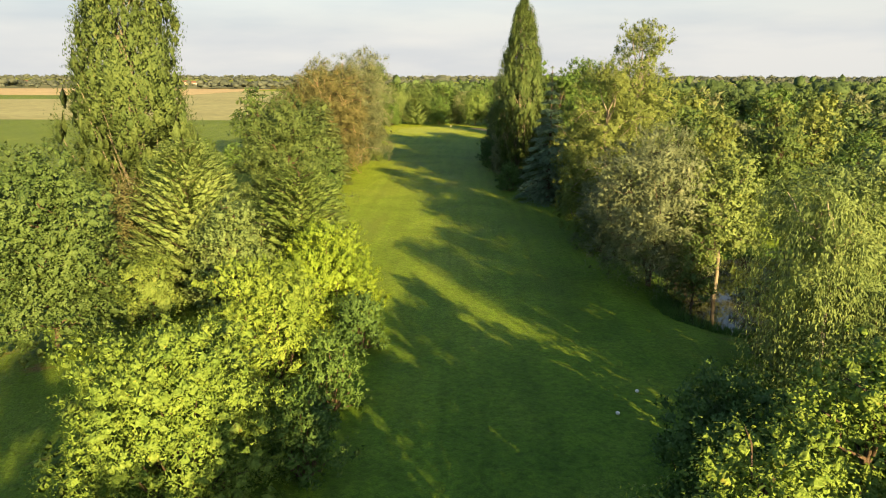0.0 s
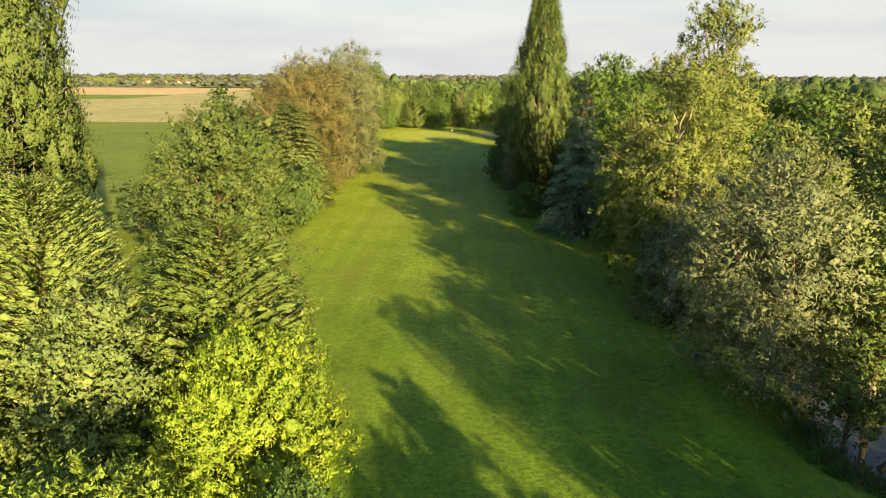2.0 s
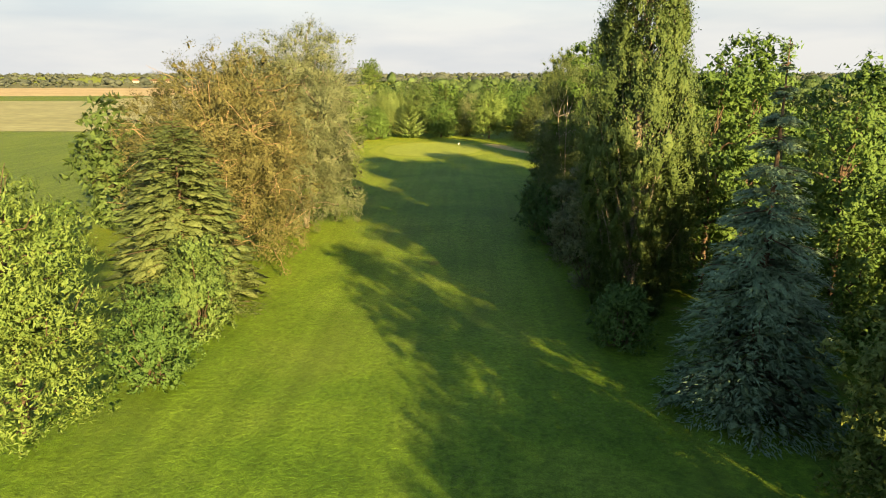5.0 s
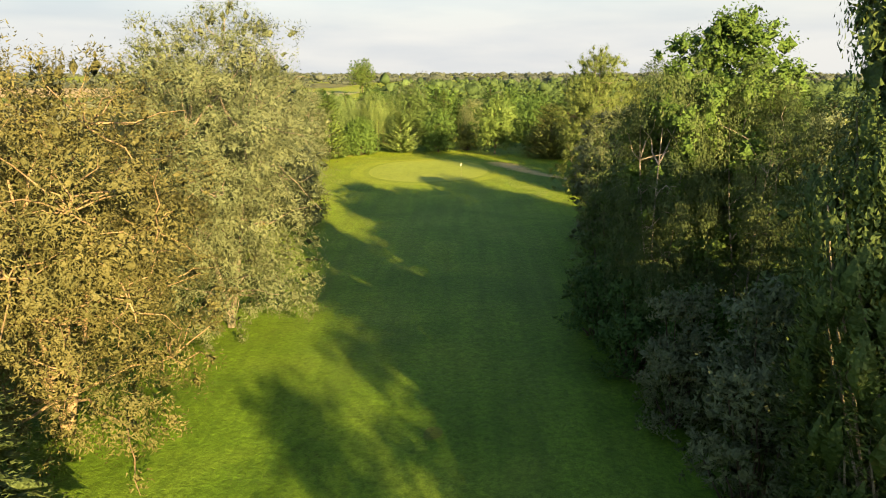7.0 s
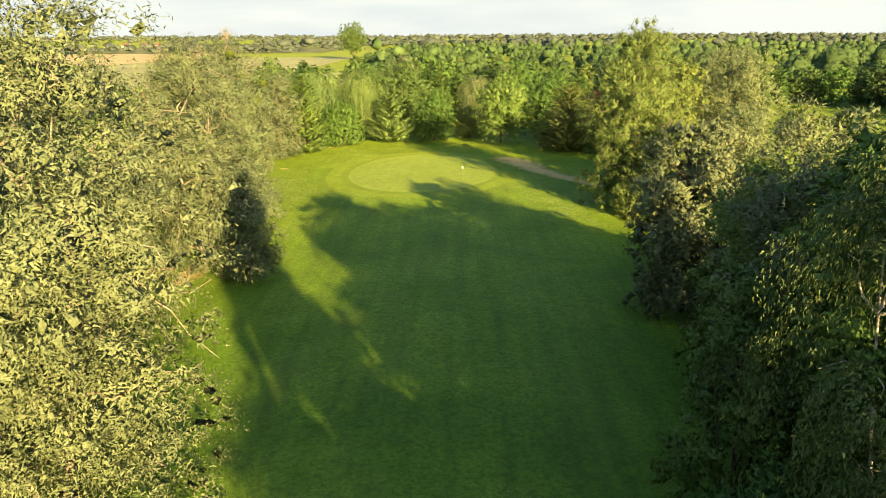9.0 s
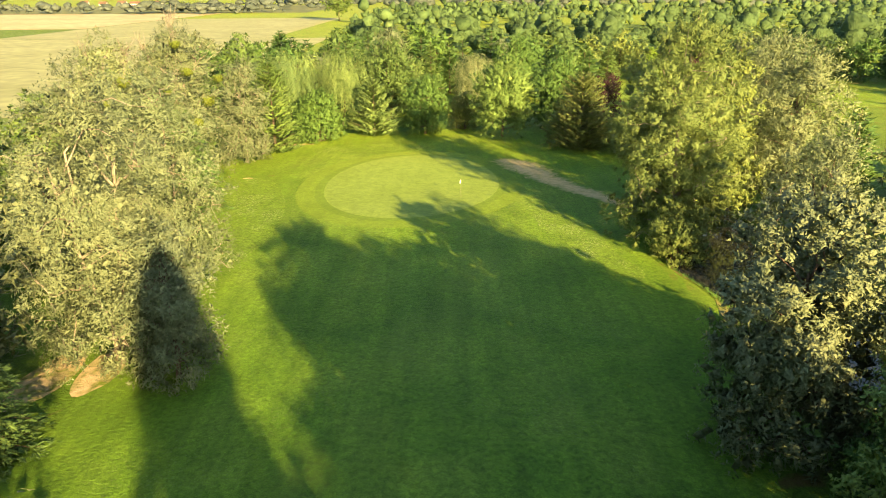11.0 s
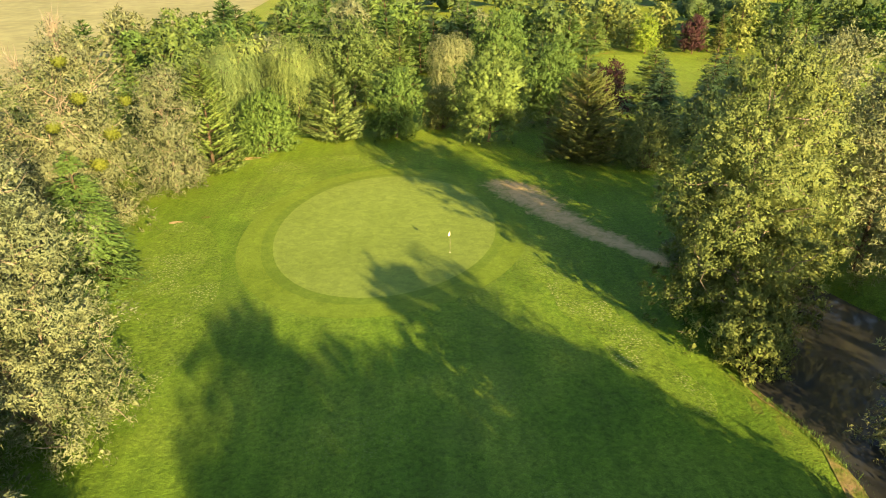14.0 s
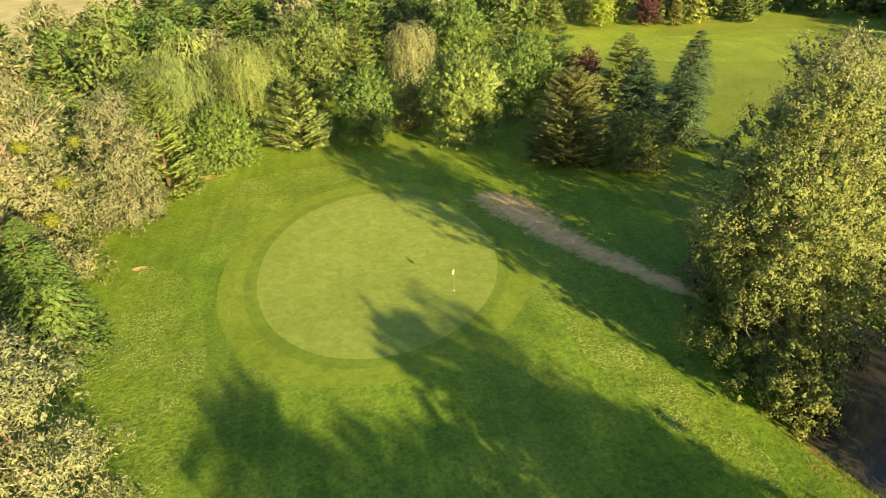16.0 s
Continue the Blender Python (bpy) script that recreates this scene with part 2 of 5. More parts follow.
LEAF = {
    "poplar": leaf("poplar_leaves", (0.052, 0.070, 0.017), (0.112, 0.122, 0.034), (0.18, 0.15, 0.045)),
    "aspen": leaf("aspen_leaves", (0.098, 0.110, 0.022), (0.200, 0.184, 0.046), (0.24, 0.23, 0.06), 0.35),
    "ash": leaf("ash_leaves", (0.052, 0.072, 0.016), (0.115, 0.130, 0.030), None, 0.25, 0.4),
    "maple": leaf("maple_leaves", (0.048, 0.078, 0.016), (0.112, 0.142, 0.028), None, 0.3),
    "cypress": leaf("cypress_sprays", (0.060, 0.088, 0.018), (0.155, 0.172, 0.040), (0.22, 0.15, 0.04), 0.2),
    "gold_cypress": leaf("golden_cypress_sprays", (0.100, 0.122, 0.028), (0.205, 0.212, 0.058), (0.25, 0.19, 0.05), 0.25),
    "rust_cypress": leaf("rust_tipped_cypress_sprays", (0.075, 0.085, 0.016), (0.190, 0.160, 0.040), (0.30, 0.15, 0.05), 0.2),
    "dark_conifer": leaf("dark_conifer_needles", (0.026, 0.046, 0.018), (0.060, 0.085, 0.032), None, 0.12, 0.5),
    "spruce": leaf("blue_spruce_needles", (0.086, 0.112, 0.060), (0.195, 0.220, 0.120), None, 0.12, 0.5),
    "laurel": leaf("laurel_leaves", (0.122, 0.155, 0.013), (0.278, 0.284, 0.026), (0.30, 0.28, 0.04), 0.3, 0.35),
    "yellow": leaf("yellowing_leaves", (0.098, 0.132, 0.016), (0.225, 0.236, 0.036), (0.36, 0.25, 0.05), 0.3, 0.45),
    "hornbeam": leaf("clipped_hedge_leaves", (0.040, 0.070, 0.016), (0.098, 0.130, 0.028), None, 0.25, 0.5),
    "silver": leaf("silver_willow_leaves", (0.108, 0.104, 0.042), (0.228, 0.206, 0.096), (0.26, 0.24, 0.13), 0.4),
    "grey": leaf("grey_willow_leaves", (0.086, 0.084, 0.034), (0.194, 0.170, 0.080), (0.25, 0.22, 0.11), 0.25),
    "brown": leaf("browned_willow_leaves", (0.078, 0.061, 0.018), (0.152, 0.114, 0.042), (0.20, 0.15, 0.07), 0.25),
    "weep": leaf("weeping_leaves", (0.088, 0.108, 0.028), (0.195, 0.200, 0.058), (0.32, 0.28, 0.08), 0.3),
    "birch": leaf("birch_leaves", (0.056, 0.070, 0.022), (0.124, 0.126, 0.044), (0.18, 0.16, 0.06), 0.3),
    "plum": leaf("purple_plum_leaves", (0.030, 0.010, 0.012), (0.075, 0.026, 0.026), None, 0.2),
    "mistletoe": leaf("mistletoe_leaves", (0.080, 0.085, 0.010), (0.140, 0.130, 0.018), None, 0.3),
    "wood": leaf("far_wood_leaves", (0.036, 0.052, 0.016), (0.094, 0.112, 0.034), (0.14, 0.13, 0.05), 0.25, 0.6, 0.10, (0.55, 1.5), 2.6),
    # distance haze is put into this colour: paler and bluer than near leaves
    "far": leaf("hazed_skyline_leaves", (0.060, 0.058, 0.040), (0.092, 0.084, 0.058), None, 0.12, 0.7, 0.02, (0.6, 1.4), 0.6),
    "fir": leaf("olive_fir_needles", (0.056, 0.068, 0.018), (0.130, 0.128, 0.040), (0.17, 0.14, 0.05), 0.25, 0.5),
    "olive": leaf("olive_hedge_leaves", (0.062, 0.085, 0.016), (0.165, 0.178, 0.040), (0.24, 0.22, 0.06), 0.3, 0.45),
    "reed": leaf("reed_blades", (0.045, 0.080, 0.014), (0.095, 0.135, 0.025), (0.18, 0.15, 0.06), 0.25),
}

# ---- mesh helpers ----


def quad_mesh(name, verts, quads):
    """A mesh from arrays of places and of faces that all have as many corners."""
    me = bpy.data.meshes.new(name)
    quads = np.asarray(quads)
    n, (k, corners) = len(verts), quads.shape
    me.vertices.add(n)
    me.vertices.foreach_set("co", np.ascontiguousarray(verts, dtype=np.float32).ravel())
    me.loops.add(corners * k)
    me.loops.foreach_set("vertex_index", np.ascontiguousarray(quads, dtype=np.int32).ravel())
    me.polygons.add(k)
    me.polygons.foreach_set("loop_start", np.arange(0, corners * k, corners, dtype=np.int32))
    me.update(calc_edges=True)
    return me


def unit(a):
    return a / np.maximum(np.linalg.norm(a, axis=-1, keepdims=True), 1e-9)


def round_form(level):
    """Corners and triangles of a rough round form of 20 or 80 faces."""
    bm = bmesh.new()
    bmesh.ops.create_icosphere(bm, subdivisions=level, radius=1)
    v = np.array([q.co[:] for q in bm.verts])
    f = np.array([[q.index for q in face.verts] for face in bm.faces])
    bm.free()
    return v, f


KNOT = np.vstack([np.eye(3), -np.eye(3)]), np.array([[0, 1, 2], [1, 3, 2], [3, 4, 2], [4, 0, 2], [1, 0, 5], [3, 1, 5], [4, 3, 5], [0, 4, 5]])
FORMS = [KNOT, round_form(1), round_form(2)]


def twig_masses(rng, centres, frames, heart, level=0, rough=0.5, smooth=0.1):
    """Lumpy masses of packed twigs, one a clump: frames holds three half axes for each. Gives places, triangles and normals."""
    v, f = FORMS[level]
    k = len(centres)
    turn = rng.random(k) * 6.283
    c, s = np.cos(turn)[:, None], np.sin(turn)[:, None]
    w = np.stack([v[None, :, 0] * c - v[None, :, 1] * s, v[None, :, 0] * s + v[None, :, 1] * c, np.broadcast_to(v[None, :, 2], (k, len(v)))], -1)
    lump = 1 + rough * rng.uniform(-1, 0.7, (k, len(v), 1))
    p = np.asarray(centres)[:, None] + np.einsum("kvi,kij->kvj", w * lump, frames)
    size2 = np.sum(frames**2, -1)
    n = unit(np.einsum("kvi,kij->kvj", w / size2[:, None], frames))
    n = unit(0.5 * n + 0.5 * unit(p - heart) + smooth * rng.normal(size=n.shape))
    return p.reshape(-1, 3), (f[None] + (np.arange(k) * len(v))[:, None, None]).reshape(-1, 3), n.reshape(-1, 3)


def ball_frames(radii):
    """Upright half axes for clumps of the given radii: one or three each."""
    r = np.asarray(radii, float).reshape(len(radii), -1) * np.ones((1, 3))
    return r[:, :, None] * np.eye(3)[None]


def leaf_mesh(name, p, axis, normal, length, width, mat, masses=None):
    """Pointed leaves: one triangle each, from the stalk p along axis, facing normal; masses: the twig masses that they sit on."""
    n = len(p)
    axis = unit(axis)
    side = unit(np.cross(axis, normal))
    length, width = np.broadcast_to(length, n)[:, None], np.broadcast_to(width, n)[:, None]
    v = np.stack([p + side * width * 0.5, p + axis * length, p - side * width * 0.5 + axis * length * 0.12], 1).reshape(-1, 3)
    # leaves curl: they shade as a part of the rounded bough that they sit on
    face = unit(normal - axis * np.sum(axis * normal, -1, keepdims=True))
    curl = np.repeat(unit(0.62 * unit(normal) + 0.38 * face), 3, 0)
    tris = np.arange(3 * n).reshape(-1, 3)
    if masses is not None:
        v, tris, curl = np.vstack([v, masses[0]]), np.vstack([tris, masses[1] + 3 * n]), np.vstack([curl, masses[2]])
    me = quad_mesh(name, v, tris)
    me.materials.append(mat)
    me.polygons.foreach_set("use_smooth", np.ones(len(tris), dtype=bool))
    me.attributes.new("custom_normal", "FLOAT_VECTOR", "POINT").data.foreach_set("vector", curl.astype(np.float32).ravel())
    me.update()
    return me


class Tubes:
    """Collects tapered tubes for trunks, limbs and twigs."""

    def __init__(self):
        self.v, self.q, self.n = [], [], 0

    def add(self, pts, radii, sides=6):
        pts, radii = np.asarray(pts, float), np.asarray(radii, float)
        d = unit(np.gradient(pts, axis=0))
        ref = np.where(np.abs(d[:, 2:3]) > 0.9, [[1.0, 0, 0]], [[0, 0, 1.0]])
        a = unit(np.cross(d, ref))
        b = np.cross(d, a)
        th = np.linspace(0, 2 * np.pi, sides, endpoint=False)
        ring = pts[:, None] + radii[:, None, None] * (np.cos(th)[None, :, None] * a[:, None] + np.sin(th)[None, :, None] * b[:, None])
        k = len(pts)
        i = np.arange(k - 1)[:, None] * sides + np.arange(sides)[None]
        j = np.arange(k - 1)[:, None] * sides + (np.arange(sides)[None] + 1) % sides
        self.q.append(np.stack([i, j, j + sides, i + sides], -1).reshape(-1, 4) + self.n)
        self.v.append(ring.reshape(-1, 3))
        self.n += k * sides

    def mesh(self, name, mat):
        me = quad_mesh(name, np.concatenate(self.v), np.concatenate(self.q))
        me.materials.append(mat)
        me.polygons.foreach_set("use_smooth", [True] * len(me.polygons))
        return me


def arc(rng, a, b, steps, sag, wild):
    """A bent line from a to b: sag lifts or lowers its middle."""
    t = np.linspace(0, 1, steps)[:, None]
    p = np.asarray(a) * (1 - t) + np.asarray(b) * t
    p[:, 2] += (sag * 4 * t * (1 - t))[:, 0]
    p[1:-1] += rng.normal(0, wild, (steps - 2, 3)) if steps > 2 else 0
    return p


def ball(rng, n):
    return unit(rng.normal(size=(n, 3)))


def clump_leaves(rng, centres, sizes, heart, per, droop=0.2, upright=0.0, shell=0.35, flat=1.0, reach=1.0):
    """Leaves round many clumps: places, axes and normals. sizes: one radius or three a clump; reach draws the clumps out from the heart."""
    c = np.repeat(np.asarray(centres), per, 0)
    s = np.repeat(np.asarray(sizes).reshape(len(centres), -1) * np.ones((1, 3)), per, 0)
    u = ball(rng, len(c))
    outward = unit(c - heart)
    inward = np.sum(u * outward, -1, keepdims=True)
    u = np.where(inward < -0.25, u - 2 * inward * outward, u)
    r = shell + (1.15 - shell) * rng.random((len(c), 1)) ** 0.8
    tip = outward + np.array([0, 0, upright - droop])
    p = c + u * r * s * np.array([1, 1, flat]) + unit(tip) * np.sum(u * outward, -1, keepdims=True) * s * (reach - 1) * r
    out = unit(0.62 * u + 0.62 * unit(p - heart) + np.array([0, 0, 0.12]))
    axis = along(ball(rng, len(c)) + np.array([0, 0, 1.1 * (upright - droop)]), out) + 0.55 * out + 0.3 * ball(rng, len(c))
    return p, axis, out + 0.16 * ball(rng, len(c))


def along(a, normal):
    """The part of a that lies in the surface."""
    return unit(a - normal * np.sum(a * normal, -1, keepdims=True))


def tree_thing(name, x, y, z, parts, label, category="tree", group=""):
    """A tree as one thing: an empty at its foot with its meshes as parts."""
    root = new(name)
    root.location = (x, y, z + float(ground_height(np.array([x]), np.array([y]))[0]))
    root.empty_display_size = 0.5
    for part_name, me in parts:
        o = new(part_name, me)
        o.parent = root
    return tagged(root, label, category, group)


def leaf_size_for(n, area, cover, slim):
    """The length and width with which n leaves cover an area so many times."""
    length = math.sqrt(2 * cover * area / (n * slim))
    return length, length * slim


def lobed_crown(rng, lobe_c, lobe_r, heart, n, per_lobe, clump, droop, upright, squash=1.0, fill=0.26, dense=0.47):
    """Leaves in sprays all over every lobe, on a bed of leaves below them. Gives spray centres, leaf places, axes, normals and scale."""
    share = lobe_r**2 / np.sum(lobe_r**2)
    total = int(np.clip(3.0 * per_lobe * len(lobe_c), 50, n / 14))
    cc, cs, hc = [], [], []
    for c, lr, f in zip(lobe_c, lobe_r, share):
        k = max(5, int(total * f))
        u = ball(rng, k)
        u[:, 2] = np.where(rng.random(k) < 0.5, np.abs(u[:, 2]), u[:, 2])
        lump = 1 + 0.30 * np.sin(4.6 * u[:, 0:1] + c[0] * 3) * np.cos(4.2 * u[:, 1:2] + c[1] * 3) + 0.16 * np.sin(6.1 * u[:, 2:3] + c[2] * 2)
        cc.append(c + u * lr * lump * rng.uniform(0.72, 1.05, (k, 1)) * [1, 1, squash])
        cs.append(rng.uniform(0.6, 1.4, k) * min(0.62 * clump * lr, 0.62))
        hc.append(np.repeat(0.75 * c[None] + 0.25 * heart, k, 0))
    cc, cs, hc = np.vstack(cc), np.concatenate(cs), np.vstack(hc)
    up = cc[:, 2] > 0.3
    cc, cs, hc = cc[up], cs[up], hc[up]
    per = max(5, int(n * (1 - fill)) // len(cc))
    p, a, nrm = clump_leaves(rng, cc, cs, np.repeat(hc, per, 0), per, droop, upright, reach=1.5)
    m = int(n * fill)
    pick = rng.choice(len(lobe_c), m, p=share)
    u = ball(rng, m)
    p2 = lobe_c[pick] + u * (lobe_r[pick] * rng.uniform(0.35, 0.62, m))[:, None] * [1, 1, squash]
    p, a, nrm = np.vstack([p, p2]), np.vstack([a, along(ball(rng, m), u) + 0.2 * u]), np.vstack([nrm, u + 0.2 * ball(rng, m)])
    draw = unit(cc - hc)
    frames = ball_frames(cs * dense) + (draw[:, :, None] * draw[:, None, :]) * (0.22 * cs)[:, None, None]
    masses = twig_masses(rng, cc, frames, heart)
    masses[0][:, 2] = np.maximum(masses[0][:, 2], 0.15)
    return cc, p, a, nrm, np.concatenate([rng.uniform(0.65, 1.3, len(p) - m), np.full(m, 1.25)]), masses


def limbs_to(rng, tubes, h, low, thick, targets, twigs=(), stems=1, spread=0.0):
    """Trunks, limbs to the lobes and thin twigs to the clumps."""
    topz = low + (h - low) * 0.7
    for k in range(stems):
        turn = 6.283 * k / stems + rng.random()
        out = spread if stems > 1 else spread * 0.5
        trunk = np.array([[out * math.cos(turn) * t + 0.15 * math.sin(5 * t + k), out * math.sin(turn) * t, topz * t] for t in np.linspace(0, 1, 8)])
        trunk[0, 2] = -0.3
        rad = thick * np.linspace(1, 0.28, 8) * (1.0 if stems == 1 else 0.7)
        rad[0] *= 1.4
        tubes.add(trunk, rad, 8)
        for c in targets[k::stems]:
            i = int(np.clip(np.searchsorted(trunk[:, 2], c[2] - 0.45 * math.hypot(c[0], c[1]) - 0.8), 1, 6))
            tubes.add(arc(rng, trunk[i], c, 6, 0.25, 0.15), thick * np.linspace(0.4, 0.1, 6), 5)
    for c in twigs:
        near = targets[np.argmin(np.linalg.norm(targets - c, axis=1))]
        tubes.add(arc(rng, near, c + 0.3 * (c - near), 5, 0.1, 0.2), np.linspace(0.055, 0.012, 5), 4)


def crown_lobes(rng, h, r, low, lobes, top):
    lobes += 4
    mid, half = np.array([0, 0, (h + low) / 2]), (h - low) / 2
    k = np.arange(lobes) + 0.5
    zz = 1 - 2 * k / lobes
    ang = k * 2.399963 + rng.random() * 6.28
    w = np.sqrt(np.maximum(0, 1 - np.where(zz < 0, 0.55, 1.0) * zz**2)) * (1 - 0.35 * top * zz)
    lr = 0.40 * r * (1 - 0.25 * max(top, 0) * np.maximum(zz, 0)) * rng.uniform(0.75, 1.25, lobes)
    c = mid + np.stack([np.cos(ang) * w * (r - lr), np.sin(ang) * w * (r - lr), zz * np.maximum(0.1, half - lr * 0.9)], 1) * rng.uniform(0.85, 1.08, (lobes, 1))
    c = np.vstack([c, mid, mid + [0.1 * r, 0, half - 0.38 * r], mid - [0, 0, half * 0.4]])
    lr = np.concatenate([lr, [0.55 * r, 0.38 * r * (1 - 0.3 * max(top, 0)), 0.5 * r]])
    if low < 1.7:
        turn = np.arange(5) * 1.2566 + rng.random()
        lr = np.concatenate([lr, 0.36 * r * rng.uniform(0.85, 1.15, 5)])
        c = np.vstack([c, np.stack([np.cos(turn) * 0.6 * r, np.sin(turn) * 0.6 * r, low + 0.16 * (h - low) * rng.random(5)], 1)])
    c[:, 2] = np.maximum(c[:, 2], low + lr * 0.55)
    return mid, c, lr


def broadleaf(name, x, y, h, r, seed, kind, label, low=None, n=None, dens=70, cover=1.35, slim=None, lobes=9, per_lobe=15, bark="bark", squash=1.0, droop=0.2,
              thick=None, z=0.0, group="", clump=0.36, top=0.0, twigs=14, upright=0.0, stems=1, dead=0, dense=None):
    rng = np.random.default_rng(seed)
    low = h * 0.06 if low is None else low
    slim = slim or (0.34 if kind in ("silver", "grey", "brown") else 0.65)
    area = 3.9 * r * (r + h - low)
    n = n or int(dens * area)
    heart, lobe_c, lobe_r = crown_lobes(rng, h, r, low, lobes, top)
    cc, p, a, nrm, scale, masses = lobed_crown(rng, lobe_c, lobe_r, heart, int(0.78 * n), per_lobe, clump, droop, upright, squash, dense=dense or (0.25 if slim < 0.5 else 0.44))
    p[:, 2] = np.maximum(p[:, 2], 0.12)
    length, width = leaf_size_for(n, area, (0.9 if slim < 0.4 else 0.85) * cover, slim)
    crown = leaf_mesh("crown", p, a, nrm, length * scale, width * scale, LEAF[kind], masses)
    t = Tubes()
    limbs_to(rng, t, h, low, thick or 0.011 * h + 0.05, lobe_c, cc[rng.integers(0, len(cc), twigs)], stems, 0.35 * r if stems > 1 else 0.0)
    upper = lobe_c[lobe_c[:, 2] > 0.5 * h]
    for c in upper[rng.integers(0, len(upper), dead)]:
        out = unit(c - heart + [0, 0, 0.25 * h] + rng.normal(0, 1.0, 3))
        tip = c + out * r * rng.uniform(0.30, 0.50)
        stem = arc(rng, c, tip, 6, 0.2, 0.10)
        t.add(stem, np.linspace(0.07, 0.018, 6), 5)
        for q in stem[2:]:
            for _ in range(2):
                t.add(arc(rng, q, q + (out + 0.9 * ball(rng, 1)[0]) * rng.uniform(0.5, 1.3), 4, 0.0, 0.06), np.linspace(0.028, 0.008, 4), 4)
    return tree_thing(name, x, y, z, [("trunk", t.mesh("trunk", MAT[bark])), ("crown", crown)], label, "tree", group)


def poplar(name, x, y, h, r, seed, label, kind="poplar", low=0.6, clumps=720, n=52000, cover=2.3, widest=0.32, leader=0.5):
    """A column of steep boughs round a straight trunk."""
    rng = np.random.default_rng(seed)
    f = np.sort(rng.random(clumps))
    env = np.where(f < widest, 0.6 + 0.4 * f / widest, np.maximum(0.05, (1 - (f - widest) / (1 - widest)) ** leader))
    ang = rng.random(clumps) * 6.283
    rad = r * env * rng.uniform(0.25, 0.9, clumps) ** 0.7 * (1 + 0.16 * np.sin(3 * ang + f * 9))
    cc = np.stack([np.cos(ang) * rad, np.sin(ang) * rad, low + f * (h - low) * 0.96], 1)
    cs = np.stack([0.13 * r * env + 0.18] * 2 + [0.26 * r * env + 0.7], 1) * rng.uniform(0.75, 1.35, (clumps, 1))
    p, a, nrm = clump_leaves(rng, cc, cs, np.array([0, 0, h * 0.45]), int(0.85 * n) // clumps, -0.2, 0.9)
    masses = twig_masses(rng, cc, ball_frames(cs * 0.40), np.array([0, 0, h * 0.45]))
    masses[0][:, 2] = np.clip(masses[0][:, 2], 0.2, h)
    p[:, 2] = np.clip(p[:, 2], 0.2, h)
    size = rng.uniform(0.7, 1.3, len(p))
    length, width = leaf_size_for(n, 5.2 * r * h, 0.75 * cover, 0.5)
    crown = leaf_mesh("crown", p, a, nrm, length * size, width * size, LEAF[kind], masses)
    t = Tubes()
    t.add([[0.15 * math.sin(k), 0.1 * math.cos(2 * k), -0.3 + k * (h * 0.9 + 0.3) / 9] for k in range(10)], np.linspace(0.013 * h, 0.03, 10), 9)
    for c in cc[:: max(1, clumps // 90)]:
        foot = [0, 0, max(0.8, c[2] - 2.6 * math.hypot(c[0], c[1]) - 1.5)]
        t.add(arc(rng, foot, c + [0, 0, 1.4], 6, -0.5, 0.12), np.linspace(0.09, 0.025, 6), 5)
    return tree_thing(name, x, y, 0, [("trunk", t.mesh("trunk", MAT["bark_pale"])), ("crown", crown)], label)


